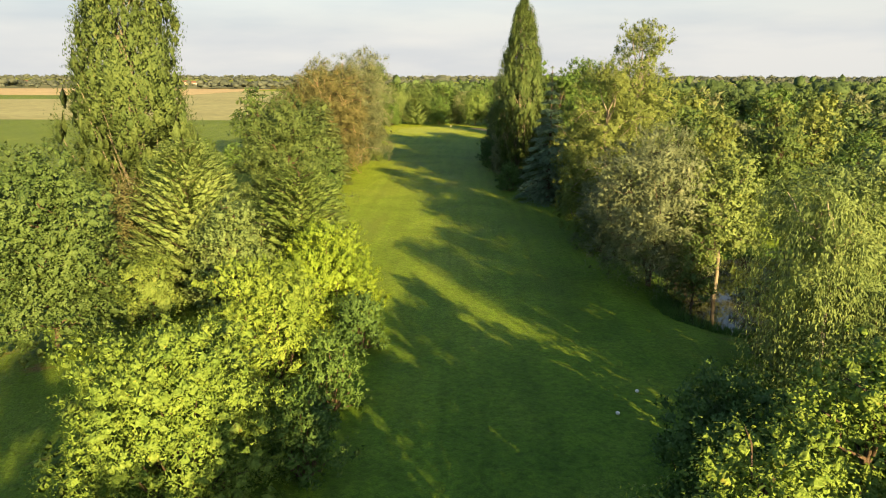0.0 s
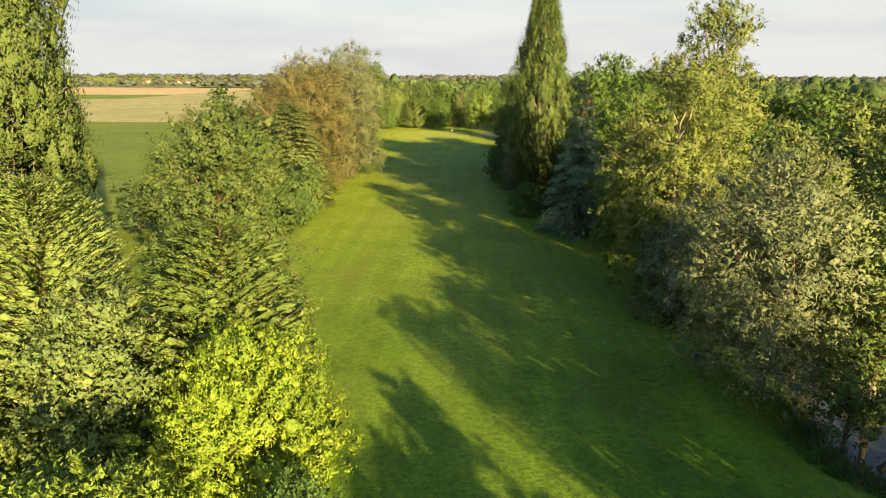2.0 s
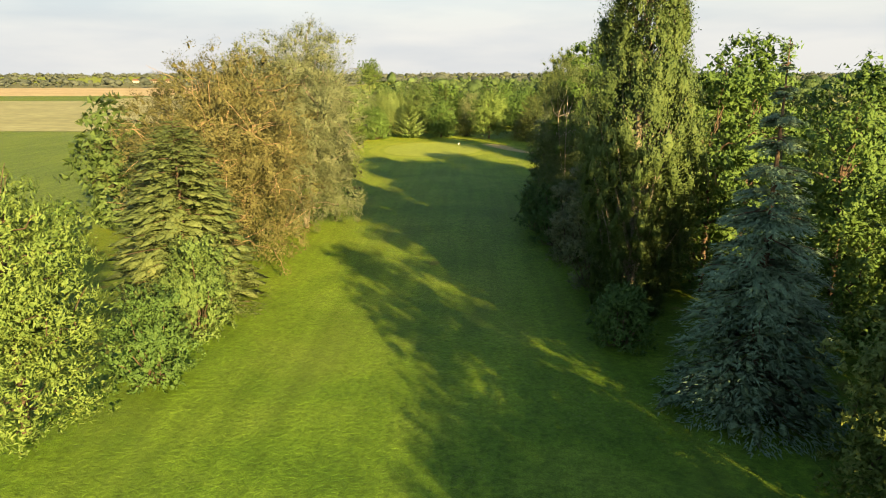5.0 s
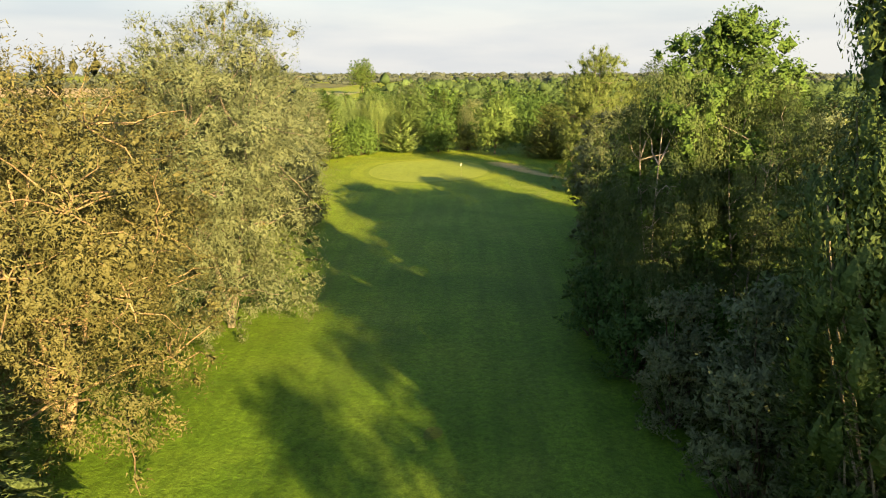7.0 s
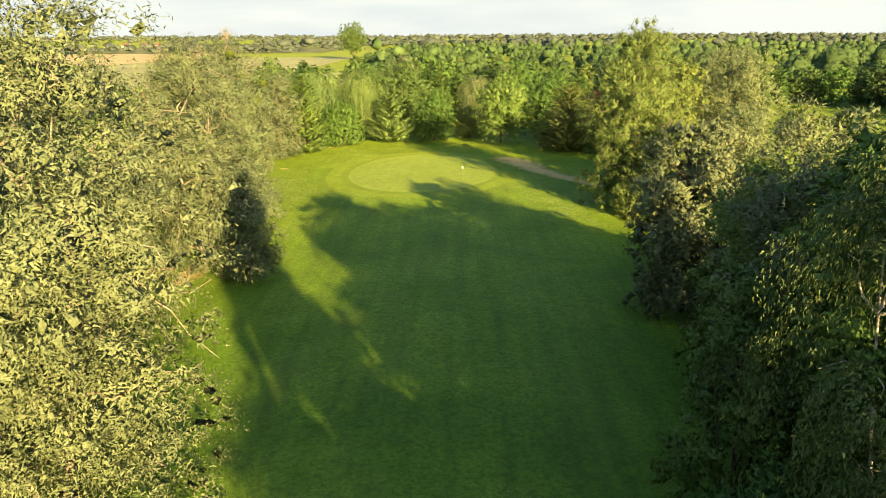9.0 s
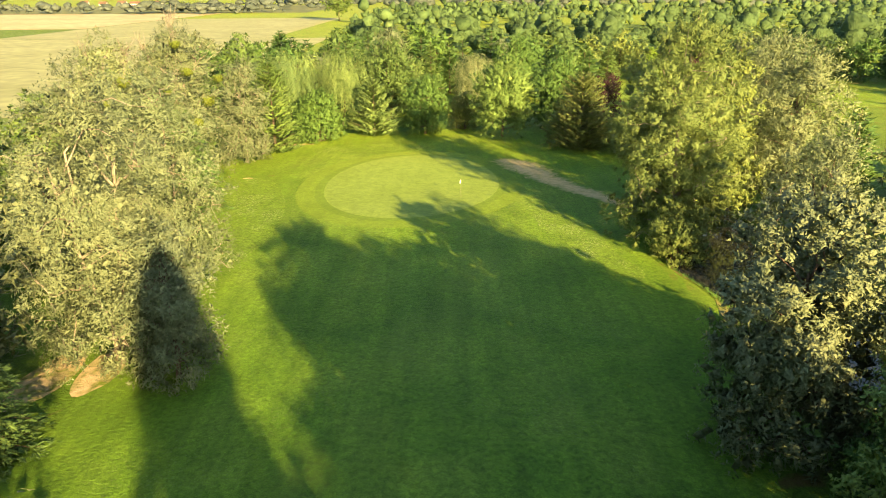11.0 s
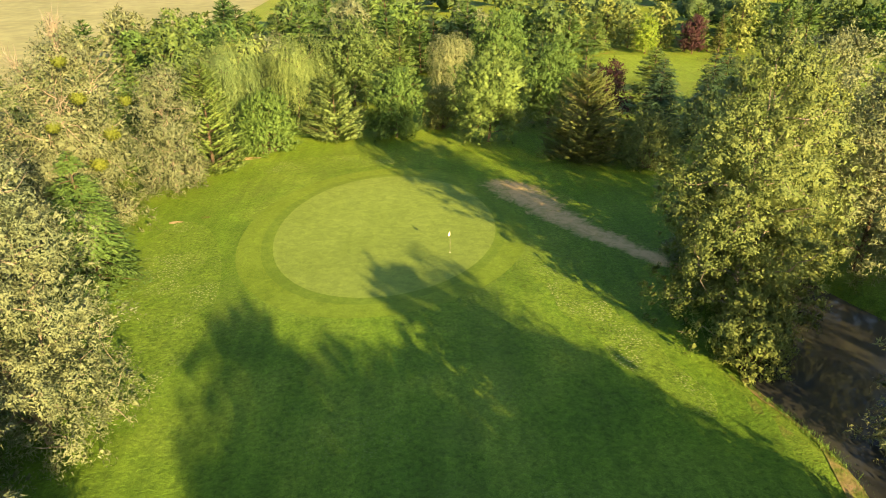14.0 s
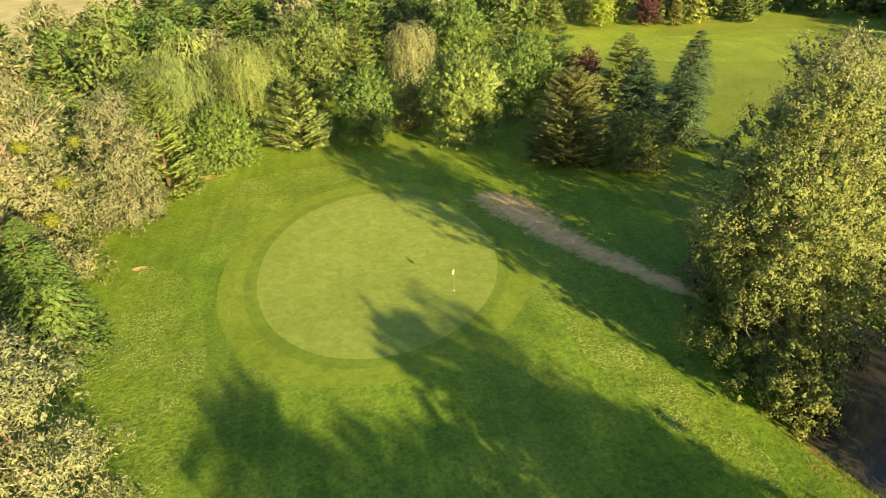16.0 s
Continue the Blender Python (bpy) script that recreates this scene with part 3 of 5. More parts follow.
def conifer(name, x, y, h, r, seed, kind, label, low=0.2, boughs=190, n=None, dens=90, cover=2.3, rise=0.35, droop=0.3, slim=0.32, power=0.8, fan=0.40, bark="bark", z=0.0, layers=0, round_top=0.0, group=""):
    """Boughs round a straight stem, each with flat sprays to both sides."""
    rng = np.random.default_rng(seed)
    n = n or int(dens * 3.6 * r * h)
    per = int(0.7 * n) // boughs
    f = np.sort(rng.random(boughs)) ** 1.15
    if layers:
        f = np.round(f * layers) / layers + rng.normal(0, 0.008, boughs)
    f = np.clip(f, 0.0, 0.985)
    reach = r * ((1 - f) ** power * (1 - round_top) + round_top * np.sqrt(np.maximum(0.02, 1 - f**2.2))) * rng.uniform(0.86, 1.12, boughs)
    reach = np.maximum(reach, 0.25)
    ang = np.arange(boughs) * 2.399963 + rng.normal(0, 0.25, boughs)
    foot = low + f * (h - low) * 0.97 - rise * reach * 0.5
    inner = rng.random((boughs, per)) < 0.2
    s = np.where(inner, 0.55 * rng.random((boughs, per)), rng.random((boughs, per)) ** 0.5)
    fwd = np.stack([np.cos(ang), np.sin(ang), np.zeros(boughs)], 1)
    side = np.stack([-np.sin(ang), np.cos(ang), np.zeros(boughs)], 1)
    lift = rise * s - droop * s**2 * (1 - 0.5 * f[:, None])
    lat = rng.uniform(-1, 1, (boughs, per)) * (fan * (1 - s) + 0.13)
    hang = -rng.random((boughs, per)) * 0.16
    p = fwd[:, None] * (s * reach[:, None])[..., None] + side[:, None] * (lat * reach[:, None])[..., None]
    p[..., 2] += foot[:, None] + (lift + hang) * reach[:, None]
    sgn = np.sign(lat)[..., None]
    wild = ball(rng, boughs * per).reshape(boughs, per, 3)
    a = fwd[:, None] * 0.8 + side[:, None] * 0.55 * sgn + np.array([0, 0, 1.0]) * (rise - 1.3 * droop * s)[..., None] + 0.35 * wild
    nrm = np.array([0, 0, 1.0]) * 0.8 + 0.55 * fwd[:, None] + 0.3 * wild[:, ::-1]
    p, a, nrm = p.reshape(-1, 3), a.reshape(-1, 3), nrm.reshape(-1, 3)
    p[:, 2] = np.maximum(np.minimum(p[:, 2], h - 1.2 * rng.random(len(p)) ** 2), 0.1)
    size = rng.uniform(0.7, 1.3, len(p)) * np.repeat(0.25 + 0.75 * np.minimum(1, reach / r * 2.2), per) * np.where(inner, 1.7, 0.95).ravel()
    length, width = leaf_size_for(n, 3.6 * r * h, 0.72 * cover, slim)
    at = np.tile([0.34, 0.60, 0.82], boughs)
    k = np.repeat(np.arange(boughs), 3)
    wide = reach[k] * (0.42 * fan * (1 - at) + 0.045)
    mid = fwd[k] * (reach[k] * at)[:, None] + side[k] * (wide * rng.uniform(-0.5, 0.5, len(k)))[:, None]
    mid[:, 2] += foot[k] + (rise * at - droop * at**2 * (1 - 0.5 * f[k]) - 0.09) * reach[k]
    frames = np.stack([fwd[k] * (0.17 * reach[k])[:, None], side[k] * wide[:, None], np.array([[0, 0, 1.0]]) * np.maximum(0.05, 0.045 * reach[k])[:, None]], 1)
    frames[:, 0, 2] += (rise - 2 * droop * at) * 0.17 * reach[k]
    up = mid[:, 2] > 0.5
    masses = twig_masses(rng, mid[up], frames[up], np.array([0, 0, 0.35 * h]))
    masses[0][:, 2] = np.clip(masses[0][:, 2], 0.12, h)
    crown = leaf_mesh("crown", p, a, nrm, length * size, width * size, LEAF[kind], masses)
    t = Tubes()
    t.add([[0, 0, -0.25], [0, 0, 0.4], [0.05, 0, h * 0.5], [0, 0, h * 0.97]], [0.016 * h + 0.09, 0.014 * h + 0.05, 0.009 * h, 0.015], 8)
    for k in range(0, boughs, 3):
        e = fwd[k] * reach[k] * 0.8 + [0, 0, foot[k] + (rise * 0.8 - droop * 0.6) * reach[k]]
        t.add(arc(rng, [0, 0, max(0.3, foot[k])], np.maximum(e, [-99, -99, 0.15]), 4, 0.05, 0.03), np.linspace(0.05, 0.015, 4), 4)
    return tree_thing(name, x, y, z, [("trunk", t.mesh("trunk", MAT[bark])), ("crown", crown)], label, "tree", group)


def weeping(name, x, y, h, r, seed, kind, label, low=0.6, strands=460, n=None, dens=90, cover=1.1, slim=0.36, bark="bark", fall=0.75, z=0.0, stems=1, thick=None, open_from=0.62):
    """A crown of arching limbs from which long strands of leaves hang."""
    rng = np.random.default_rng(seed)
    n = n or int(dens * 3.7 * r * h)
    lobes, per = 11 if open_from > 0.5 else 19, int(n * 0.72) // strands
    ang = np.arange(lobes) * 2.399963
    lobe_c = np.stack([np.cos(ang) * r * rng.uniform(0.3, 0.72, lobes), np.sin(ang) * r * rng.uniform(0.3, 0.72, lobes), h * rng.uniform(open_from, 0.9, lobes)], 1)
    lobe_c = np.vstack([lobe_c, [0, 0, h * 0.9]])
    pick = rng.integers(0, lobes + 1, strands)
    start = lobe_c[pick] + ball(rng, strands) * r * 0.36 * [1, 1, 0.6]
    out = unit(start * [1, 1, 0] + rng.normal(0, 0.3, (strands, 3)) * [1, 1, 0])
    length = np.minimum(rng.uniform(0.35, 1.0, strands) * fall * h, start[:, 2] - low)
    t = rng.random((strands, per)) ** 0.9
    p = start[:, None] + out[:, None] * (0.16 * r * np.sin(np.minimum(t * 2.2, 1.57)))[..., None]
    p[..., 2] += 0.04 * h * np.sin(t * 3.1) * (1 - t) - length[:, None] * t**1.25
    p += rng.normal(0, 0.10, p.shape)
    wild = ball(rng, strands * per).reshape(strands, per, 3)
    a = np.array([0, 0, -1.0]) + 0.5 * wild + 0.35 * out[:, None] * (1 - t)[..., None]
    nrm = out[:, None] + 0.7 * wild[:, ::-1]
    cc = lobe_c[rng.integers(0, lobes + 1, 80)] + ball(rng, 80) * r * 0.34
    p2, a2, n2 = clump_leaves(rng, cc, np.full(80, r * 0.16), np.array([0, 0, h * 0.6]), int(n * 0.28) // 80, 0.8)
    p, a, nrm = np.vstack([p.reshape(-1, 3), p2]), np.vstack([a.reshape(-1, 3), a2]), np.vstack([nrm.reshape(-1, 3), n2])
    p[:, 2] = np.minimum(p[:, 2], h)
    size = rng.uniform(0.7, 1.3, len(p))
    ll, lw = leaf_size_for(n, 4.6 * r * h * 0.8, (0.8 if open_from < 0.5 else 1.1) * cover, slim)
    crown = leaf_mesh("crown", p, a, nrm, ll * size, lw * size, LEAF[kind])
    tb = Tubes()
    limbs_to(rng, tb, h, h * 0.25, thick or 0.010 * h + 0.05, lobe_c, (), stems, 0.4 * r)
    return tree_thing(name, x, y, z, [("trunk", tb.mesh("trunk", MAT[bark])), ("crown", crown)], label)


def bush(name, x, y, h, r, seed, kind, label, n=None, dens=110, cover=1.45, slim=0.5, upright=0.5, z=0.0, category="bush", lumps=16, ry=None, group="", bark="bark", smooth=False):
    """A dense dome of leaves on many stems, lumpy in outline unless it is clipped smooth."""
    rng = np.random.default_rng(seed)
    ry = ry or r
    n = n or int(dens * 1.7 * (r + ry) * ((r + ry) / 2 + h))
    k = np.arange(lumps) + 0.5
    zz = k / lumps
    ang = k * 2.399963 + rng.random() * 6
    w = np.sqrt(1 - (0.97 * zz) ** 2)
    jig = rng.uniform(0.96, 1.02, lumps) if smooth else rng.uniform(0.78, 1.08, lumps)
    size = 0.34 * min(r, ry, h)
    c = np.stack([np.cos(ang) * w * (r - size), np.sin(ang) * w * (ry - size), zz * (h - size * 0.95)], 1) * jig[:, None]
    c[:, 2] = np.maximum(c[:, 2], size * 0.5)
    lr = np.full(lumps, size) * (1 if smooth else rng.uniform(0.8, 1.25, lumps))
    c, lr = np.vstack([c, [0, 0, h * 0.42]]), np.append(lr, 0.62 * min(r, ry, h))
    cc, p, a, nrm, scale, masses = lobed_crown(rng, c, lr, np.array([0, 0, h * 0.25]), int(0.7 * n), 12, 0.36, 0.0, upright)
    masses[0][:, 2] = np.minimum(masses[0][:, 2], h)
    keep = (p[:, 2] > 0.06) & (p[:, 2] < h * 1.02)
    p, a, nrm, scale = p[keep], a[keep], nrm[keep], scale[keep]
    length, width = leaf_size_for(n, 3.4 * (r + ry) / 2 * ((r + ry) / 2 + h), 0.85 * cover, slim)
    crown = leaf_mesh("crown", p, a, nrm, length * scale, width * scale, LEAF[kind], masses)
    t = Tubes()
    for q in c:
        t.add(arc(rng, [q[0] * 0.2, q[1] * 0.2, -0.15], q, 5, 0.15, 0.08), np.linspace(0.06, 0.02, 5), 5)
    return tree_thing(name, x, y, z, [("stem", t.mesh("stem", MAT[bark])), ("crown", crown)], label, category, group)


# ---- ground ----


def rounded_box(x, y, x0, x1, y0, y1, r):
    dx, dy = np.abs(x - (x0 + x1) / 2) - (x1 - x0) / 2 + r, np.abs(y - (y0 + y1) / 2) - (y1 - y0) / 2 + r
    return np.hypot(np.maximum(dx, 0), np.maximum(dy, 0)) + np.minimum(np.maximum(dx, dy), 0) - r


def shore(x, y):
    """Distance from the nearest water's edge, negative over the water."""
    wob = 1.1 * np.sin(0.31 * y + 0.8) + 0.7 * np.sin(0.83 * x + 0.4 * y)
    a = rounded_box(x, y, 21.5, 75, 44, 69, 8)
    b = rounded_box(x, y, 20.5, 33, 166, 214, 5) + 0.06 * (y - 190)
    return np.minimum(a, b) + wob * 0.8


def step(a, b, v):
    t = np.clip((v - a) / (b - a), 0, 1)
    return t * t * (3 - 2 * t)


def ground_height(x, y):
    near = step(-48, -36, x) * (1 - step(110, 140, x)) * (1 - step(300, 340, y))
    wave = 0.10 * np.sin(0.11 * x + 0.05 * y) + 0.08 * np.sin(0.19 * y - 0.07 * x + 1.3)
    mound = 0.45 * np.exp(-(((x + 6) / 17) ** 2 + ((y - 217) / 21) ** 2) ** 2)
    bank = -1.5 * (1 - step(-3.0, 3.5, shore(x, y)))
    return (wave + mound) * near + bank


def grid_mesh(name, xs, ys, mat, lift=0.0, z=None):
    gx, gy = np.meshgrid(xs, ys)
    gz = ground_height(gx, gy) + lift if z is None else np.full_like(gx, z)
    v = np.stack([gx, gy, gz], -1).reshape(-1, 3)
    w = len(xs)
    i = (np.arange(len(ys) - 1)[:, None] * w + np.arange(w - 1)[None]).ravel()
    me = quad_mesh(name, v, np.stack([i, i + 1, i + w + 1, i + w], 1))
    me.materials.append(mat)
    me.polygons.foreach_set("use_smooth", [True] * len(me.polygons))
    return me


def strip_mesh(name, rows, columns, mat, lift):
    """A sheet that lies on the ground between a left and a right edge: rows of (y, left, right)."""
    rows = np.asarray(rows, float)
    t = np.linspace(0, 1, columns)[None]
    gx = rows[:, 1:2] * (1 - t) + rows[:, 2:3] * t
    gy = np.repeat(rows[:, 0:1], columns, 1)
    v = np.stack([gx, gy, ground_height(gx, gy) + lift], -1).reshape(-1, 3)
    wear = np.sin(np.pi * t) * np.minimum(1, 4 * np.sin(np.pi * np.linspace(0.02, 0.98, len(rows))))[:, None]
    i = (np.arange(len(rows) - 1)[:, None] * columns + np.arange(columns - 1)[None]).ravel()
    me = quad_mesh(name, v, np.stack([i, i + 1, i + columns + 1, i + columns], 1))
    me.attributes.new("wear", "FLOAT", "POINT").data.foreach_set("value", wear.astype(np.float32).ravel())
    me.materials.append(mat)
    me.polygons.foreach_set("use_smooth", [True] * len(me.polygons))
    return me


def disc_mesh(name, cx, cy, rx, ry, mat, lift, wob=0.0, rings=14, spokes=72, turn=0.0):
    th = np.linspace(0, 2 * np.pi, spokes, endpoint=False)
    edge = 1 + wob * (np.sin(2 * th + 0.7) + 0.5 * np.sin(3 * th + 2.0))
    rr = np.linspace(0.02, 1, rings)[:, None]
    ex, ey = rr * edge * np.cos(th) * rx, rr * edge * np.sin(th) * ry
    gx, gy = cx + ex * math.cos(turn) - ey * math.sin(turn), cy + ex * math.sin(turn) + ey * math.cos(turn)
    v = np.stack([gx, gy, ground_height(gx, gy) + lift], -1).reshape(-1, 3)
    i = np.arange(rings - 1)[:, None] * spokes + np.arange(spokes)[None]
    j = np.arange(rings - 1)[:, None] * spokes + (np.arange(spokes)[None] + 1) % spokes
    q = np.stack([i, i + spokes, j + spokes, j], -1).reshape(-1, 4)
    q = np.vstack([q, [[k, k + 1, spokes - 2 - k, spokes - 1 - k] for k in range(spokes // 2 - 1)]])
    me = quad_mesh(name, v, q)
    me.materials.append(mat)
    me.polygons.foreach_set("use_smooth", [True] * len(me.polygons))
    return me


far_out = np.array([60, 90, 140, 220, 340, 520, 800, 1300, 2200, 4400.0])
gx_near, gy_near = np.concatenate([np.arange(-48, 12, 1.3), np.arange(12, 38, 0.65), np.arange(38, 82.1, 1.3)]), np.arange(-30, 300.1, 1.0)
ground_x = np.concatenate([-48 - far_out[::-1], gx_near, 82 + far_out])
ground_y = np.concatenate([-30 - far_out[::-1], gy_near, 300 + far_out])
tagged(new("ground", grid_mesh("ground", ground_x, ground_y, MAT["rough"])), "rough grass and leaf litter under the trees", "ground", kind="structure")

LEFT = [(-12, -6), (10, -4.5), (26, -2.6), (45, -5), (58, -10), (72, -16), (88, -21), (100, -20), (122, -19), (136, -20), (150, -24), (175, -25), (193, -26), (212, -30), (228, -33), (243, -34), (252, -26), (256, -12)]
RIGHT = [(-12, 14), (10, 12), (26, 13), (36, 19), (46, 20.5), (60, 18.5), (80, 17), (95, 15.5), (110, 11.5), (134, 11), (160, 14), (176, 17), (197, 18.5), (208, 20.5), (220, 24), (236, 26), (246, 20), (256, 8)]
fy = np.arange(-12, 256.1, 1.0)
fl = np.interp(fy, *np.array(LEFT, float).T) + 0.5 * np.sin(fy * 0.23) + 0.25 * np.sin(fy * 0.61)
fr = np.interp(fy, *np.array(RIGHT, float).T) + 0.5 * np.sin(fy * 0.27 + 2) + 0.25 * np.sin(fy * 0.57)
tagged(new("fairway", strip_mesh("fairway", np.stack([fy, fl, fr], 1), 40, MAT["fairway"], 0.015)), "mown grass fairway in long evening shadows", "fairway", kind="structure")
tagged(new("apron", disc_mesh("apron", -6.0, 218.3, 13.6, 18.4, MAT["apron"], 0.03, 0.03, turn=-0.06)), "closely mown collar of grass round the putting green", "grass", kind="structure")
tagged(new("collar", disc_mesh("collar", -5.95, 218.2, 11.5, 16.2, MAT["collar"], 0.038, 0.027, turn=-0.06)), "darker mown ring of grass at the putting green's rim", "grass", kind="structure")
tagged(new("putting_green", disc_mesh("putting_green", -5.9, 218.2, 10.5, 15.1, MAT["green"], 0.045, 0.025, turn=-0.06)), "smooth pale putting green", "green", kind="structure")
path_y = np.linspace(206, 232, 40)
path_c = np.interp(path_y, [206, 210, 218, 224, 232], [20.6, 18.0, 12.6, 10.0, 6.8])
path_w = np.interp(path_y, [206, 212, 220, 228, 232], [0.8, 1.5, 2.0, 3.0, 1.2]) + 0.35 * np.sin(path_y * 2.1) * np.sin(path_y * 0.9)
tagged(new("bare_patch", strip_mesh("bare_patch", np.stack([path_y, path_c - 1.7 * path_w, path_c + 1.7 * path_w], 1), 18, MAT["track"], 0.03)), "worn bare earth path beside the green", "path", kind="structure")
tagged(new("fairway_second", disc_mesh("fairway_second", 68, 294, 45, 16.5, MAT["fairway"], 0.05, 0.08, turn=-0.30)), "sunlit mown fairway beyond the trees", "fairway", kind="structure")


def worn_spot(x, y, rx, ry, turn):
    tagged(new("worn_spot", disc_mesh("worn_spot", x, y, rx, ry, MAT["worn"] if rx > 0.6 else MAT["bank"], 0.04, 0.12, 4, 24, turn)), "reddish worn patch of earth in the grass", "earth", kind="structure")


for wx, wy, wrx, wry, wt in [(-24.3, 173.5, 1.2, 3.2, 0.1), (-27.5, 172.5, 1.5, 4, -0.1), (-26.5, 242.5, 3.4, 0.9, 0.2), (-27.3, 221, 0.7, 0.35, 0), (-24.6, 222, 0.5, 0.3, 0), (-1.7, 124.0, 0.45, 0.7, 0)]:
    worn_spot(wx, wy, wrx, wry, wt)


bank_y = np.linspace(188, 209.5, 34)
bank_c = np.interp(bank_y, [188, 209.5], [14.6, 7.4]) + 0.3 * np.sin(bank_y * 0.9)
bank_w = 2.1 * np.sqrt(np.clip(1 - ((bank_y - 198.7) / 10.9) ** 2, 0.01, 1))
tagged(new("rough_bank", strip_mesh("rough_bank", np.stack([bank_y, bank_c - bank_w, bank_c + bank_w], 1), 10, MAT["clover"], 0.03)), "unmown grass strip with white clover flowers", "grass", kind="structure")
for cx, cy, crx, cry, ct in [(-24, 205, 4.2, 17, 0.15), (-13, 240, 9, 3.6, 0.1)]:
    tagged(new("clover_patch", disc_mesh("clover_patch", cx, cy, crx, cry, MAT["clover"], 0.028, 0.10, 8, 48, ct)), "grass patch speckled with white clover flowers", "grass", kind="structure")
shore_y = np.linspace(168, 213, 60)
shore_x = np.array([min((x for x in np.arange(14, 30, 0.1) if shore(np.array([x]), np.array([y]))[0] < 0.4), default=22.0) for y in shore_y])
shore_x = np.convolve(np.pad(shore_x, 3, mode="edge"), np.ones(7) / 7, "valid")
tagged(new("muddy_bank", strip_mesh("muddy_bank", np.stack([shore_y, shore_x - 0.9 - 0.4 * np.sin(shore_y * 0.8), shore_x + 1.2], 1), 14, MAT["bank"], 0.03)), "trodden brown earth along the pond's edge", "bank", kind="structure")


def sheet(name, x0, x1, y0, y1, mat, z, label, category="field"):
    tagged(new(name, grid_mesh(name, np.linspace(x0, x1, 14), np.linspace(y0, y1, 14), mat, z=z)), label, category, kind="structure")


sheet("crop_field", -900, -46, 30, 268, MAT["crop"], 0.05, "green leafy crop field in low sun")
sheet("stubble_field", -900, -60, 268.5, 500, MAT["stubble"], 0.06, "golden-brown stubble field")
sheet("meadow_strip", -900, -235, 501, 596, MAT["crop"], 0.07, "narrow green field between stubble fields")
sheet("stubble_field", -234, -90, 501, 760, MAT["stubble"], 0.08, "dry yellow-brown stubble field")
sheet("straw_field", -1800, -236, 598, 905, MAT["straw"], 0.09, "pale cut straw field")
sheet("far_meadow", -2500, -150, 910, 1300, MAT["meadow"], 0.10, "distant dull green meadow")

water, nt, ln, bsdf = material("pond_water")
bsdf.inputs["Base Color"].default_value = (0.034, 0.038, 0.034, 1)
bsdf.inputs["Roughness"].default_value = 0.04
bsdf.inputs["IOR"].default_value = 1.33
bump_node(nt, ln, noise_node(nt, ln, 1.6, 3.0, world_place(nt, ln, (1, 0.6, 1))), 0.12, 0.03, bsdf.inputs["Normal"])
MAT["water"] = water
tagged(new("pond", grid_mesh("pond", np.linspace(16, 82, 12), np.linspace(38, 80, 12), water, z=-0.75)), "still dark pond water mirroring the sky", "water", kind="structure")
tagged(new("pond", grid_mesh("pond", np.linspace(15, 38, 8), np.linspace(160, 220, 12), water, z=-0.75)), "still dark pond water under overhanging trees", "water", kind="structure")

# ---- flag ----


def plain(name, colour, roughness=0.5):
    m, nt_, ln_, b = material(name)
    b.inputs["Base Color"].default_value, b.inputs["Roughness"].default_value = (*colour, 1), roughness
    return m


def lathe(profile, sides=16):
    t = Tubes()
    t.add([[0, 0, z] for _, z in profile], [r for r, _ in profile], sides)
    return t


def flagstick():
    root = new("flagstick")
    root.location = (0.0, 211.6, float(ground_height(np.array([0.0]), np.array([211.6]))[0]) + 0.045)
    t = lathe([(0.010, 0.0), (0.010, 1.0), (0.008, 1.01), (0.007, 2.13), (0.002, 2.15)], 10)
    new("pole", t.mesh("pole", plain("pole_dull", (0.24, 0.22, 0.17)))).parent = root
    cup = lathe([(0.054, 0.006), (0.054, 0.012), (0.050, 0.014), (0.046, 0.006), (0.040, 0.004)], 20)
    new("cup_rim", cup.mesh("cup_rim", plain("cup_white", (0.8, 0.8, 0.78)))).parent = root
    xs, zs = np.linspace(0, 1, 9), np.linspace(0, 1, 5)
    gx, gz = np.meshgrid(xs, zs)
    fold = 0.05 * np.sin(gx * 7) * gx
    v = np.stack([-0.012 - 0.13 * gx - 0.03 * gx * gz, fold - 0.10 * gx, 2.11 - 0.45 * gz - 0.22 * gx * (1 - gz)], -1).reshape(-1, 3)
    i = (np.arange(4)[:, None] * 9 + np.arange(8)[None]).ravel()
    me = quad_mesh("flag", np.vstack([v, v + [0, 0.006, 0]]), np.vstack([np.stack([i, i + 1, i + 10, i + 9], 1), np.stack([i + 45, i + 54, i + 55, i + 46], 1)]))
    me.materials.append(plain("flag_cloth", (0.82, 0.82, 0.80), 0.8))
    new("flag", me).parent = root
    tagged(root, "white flag hanging on its pole in the hole of the green", "flag")


flagstick()

# ---- trees along the left of the hole ----
poplar("poplar_tree", -27, 66, 34, 6.0, 1, "very tall columnar poplar with pale limbs at the field's edge", n=92000, clumps=1300)
broadleaf("ash_tree", -21.8, 41.8, 12.8, 5.2, 2, "ash", "broad dark-green ash tree with dense foliage", low=0.8, dens=85, lobes=12)
broadleaf("ash_tree", -31, 35, 10.5, 4.5, 3, "ash", "dark-green ash tree beside a meadow", low=0.8, dens=45)
broadleaf("hedge_tree", -23.0, 54, 9.2, 3.6, 401, "brown", "brownish hedge tree behind the cypress", low=0.4, dens=55)
conifer("cypress_tree", -17.2, 53, 12.6, 5.2, 4, "gold_cypress", "feathery yellow-green cypress with upswept sprays", boughs=330, dens=170, rise=0.8, droop=0.22, round_top=0.85, fan=0.26, low=0.4)
broadleaf("elder_tree", -12.2, 47.5, 8.6, 3.3, 5, "weep", "pale yellow-green elder in the thicket", low=0.4, dens=95)
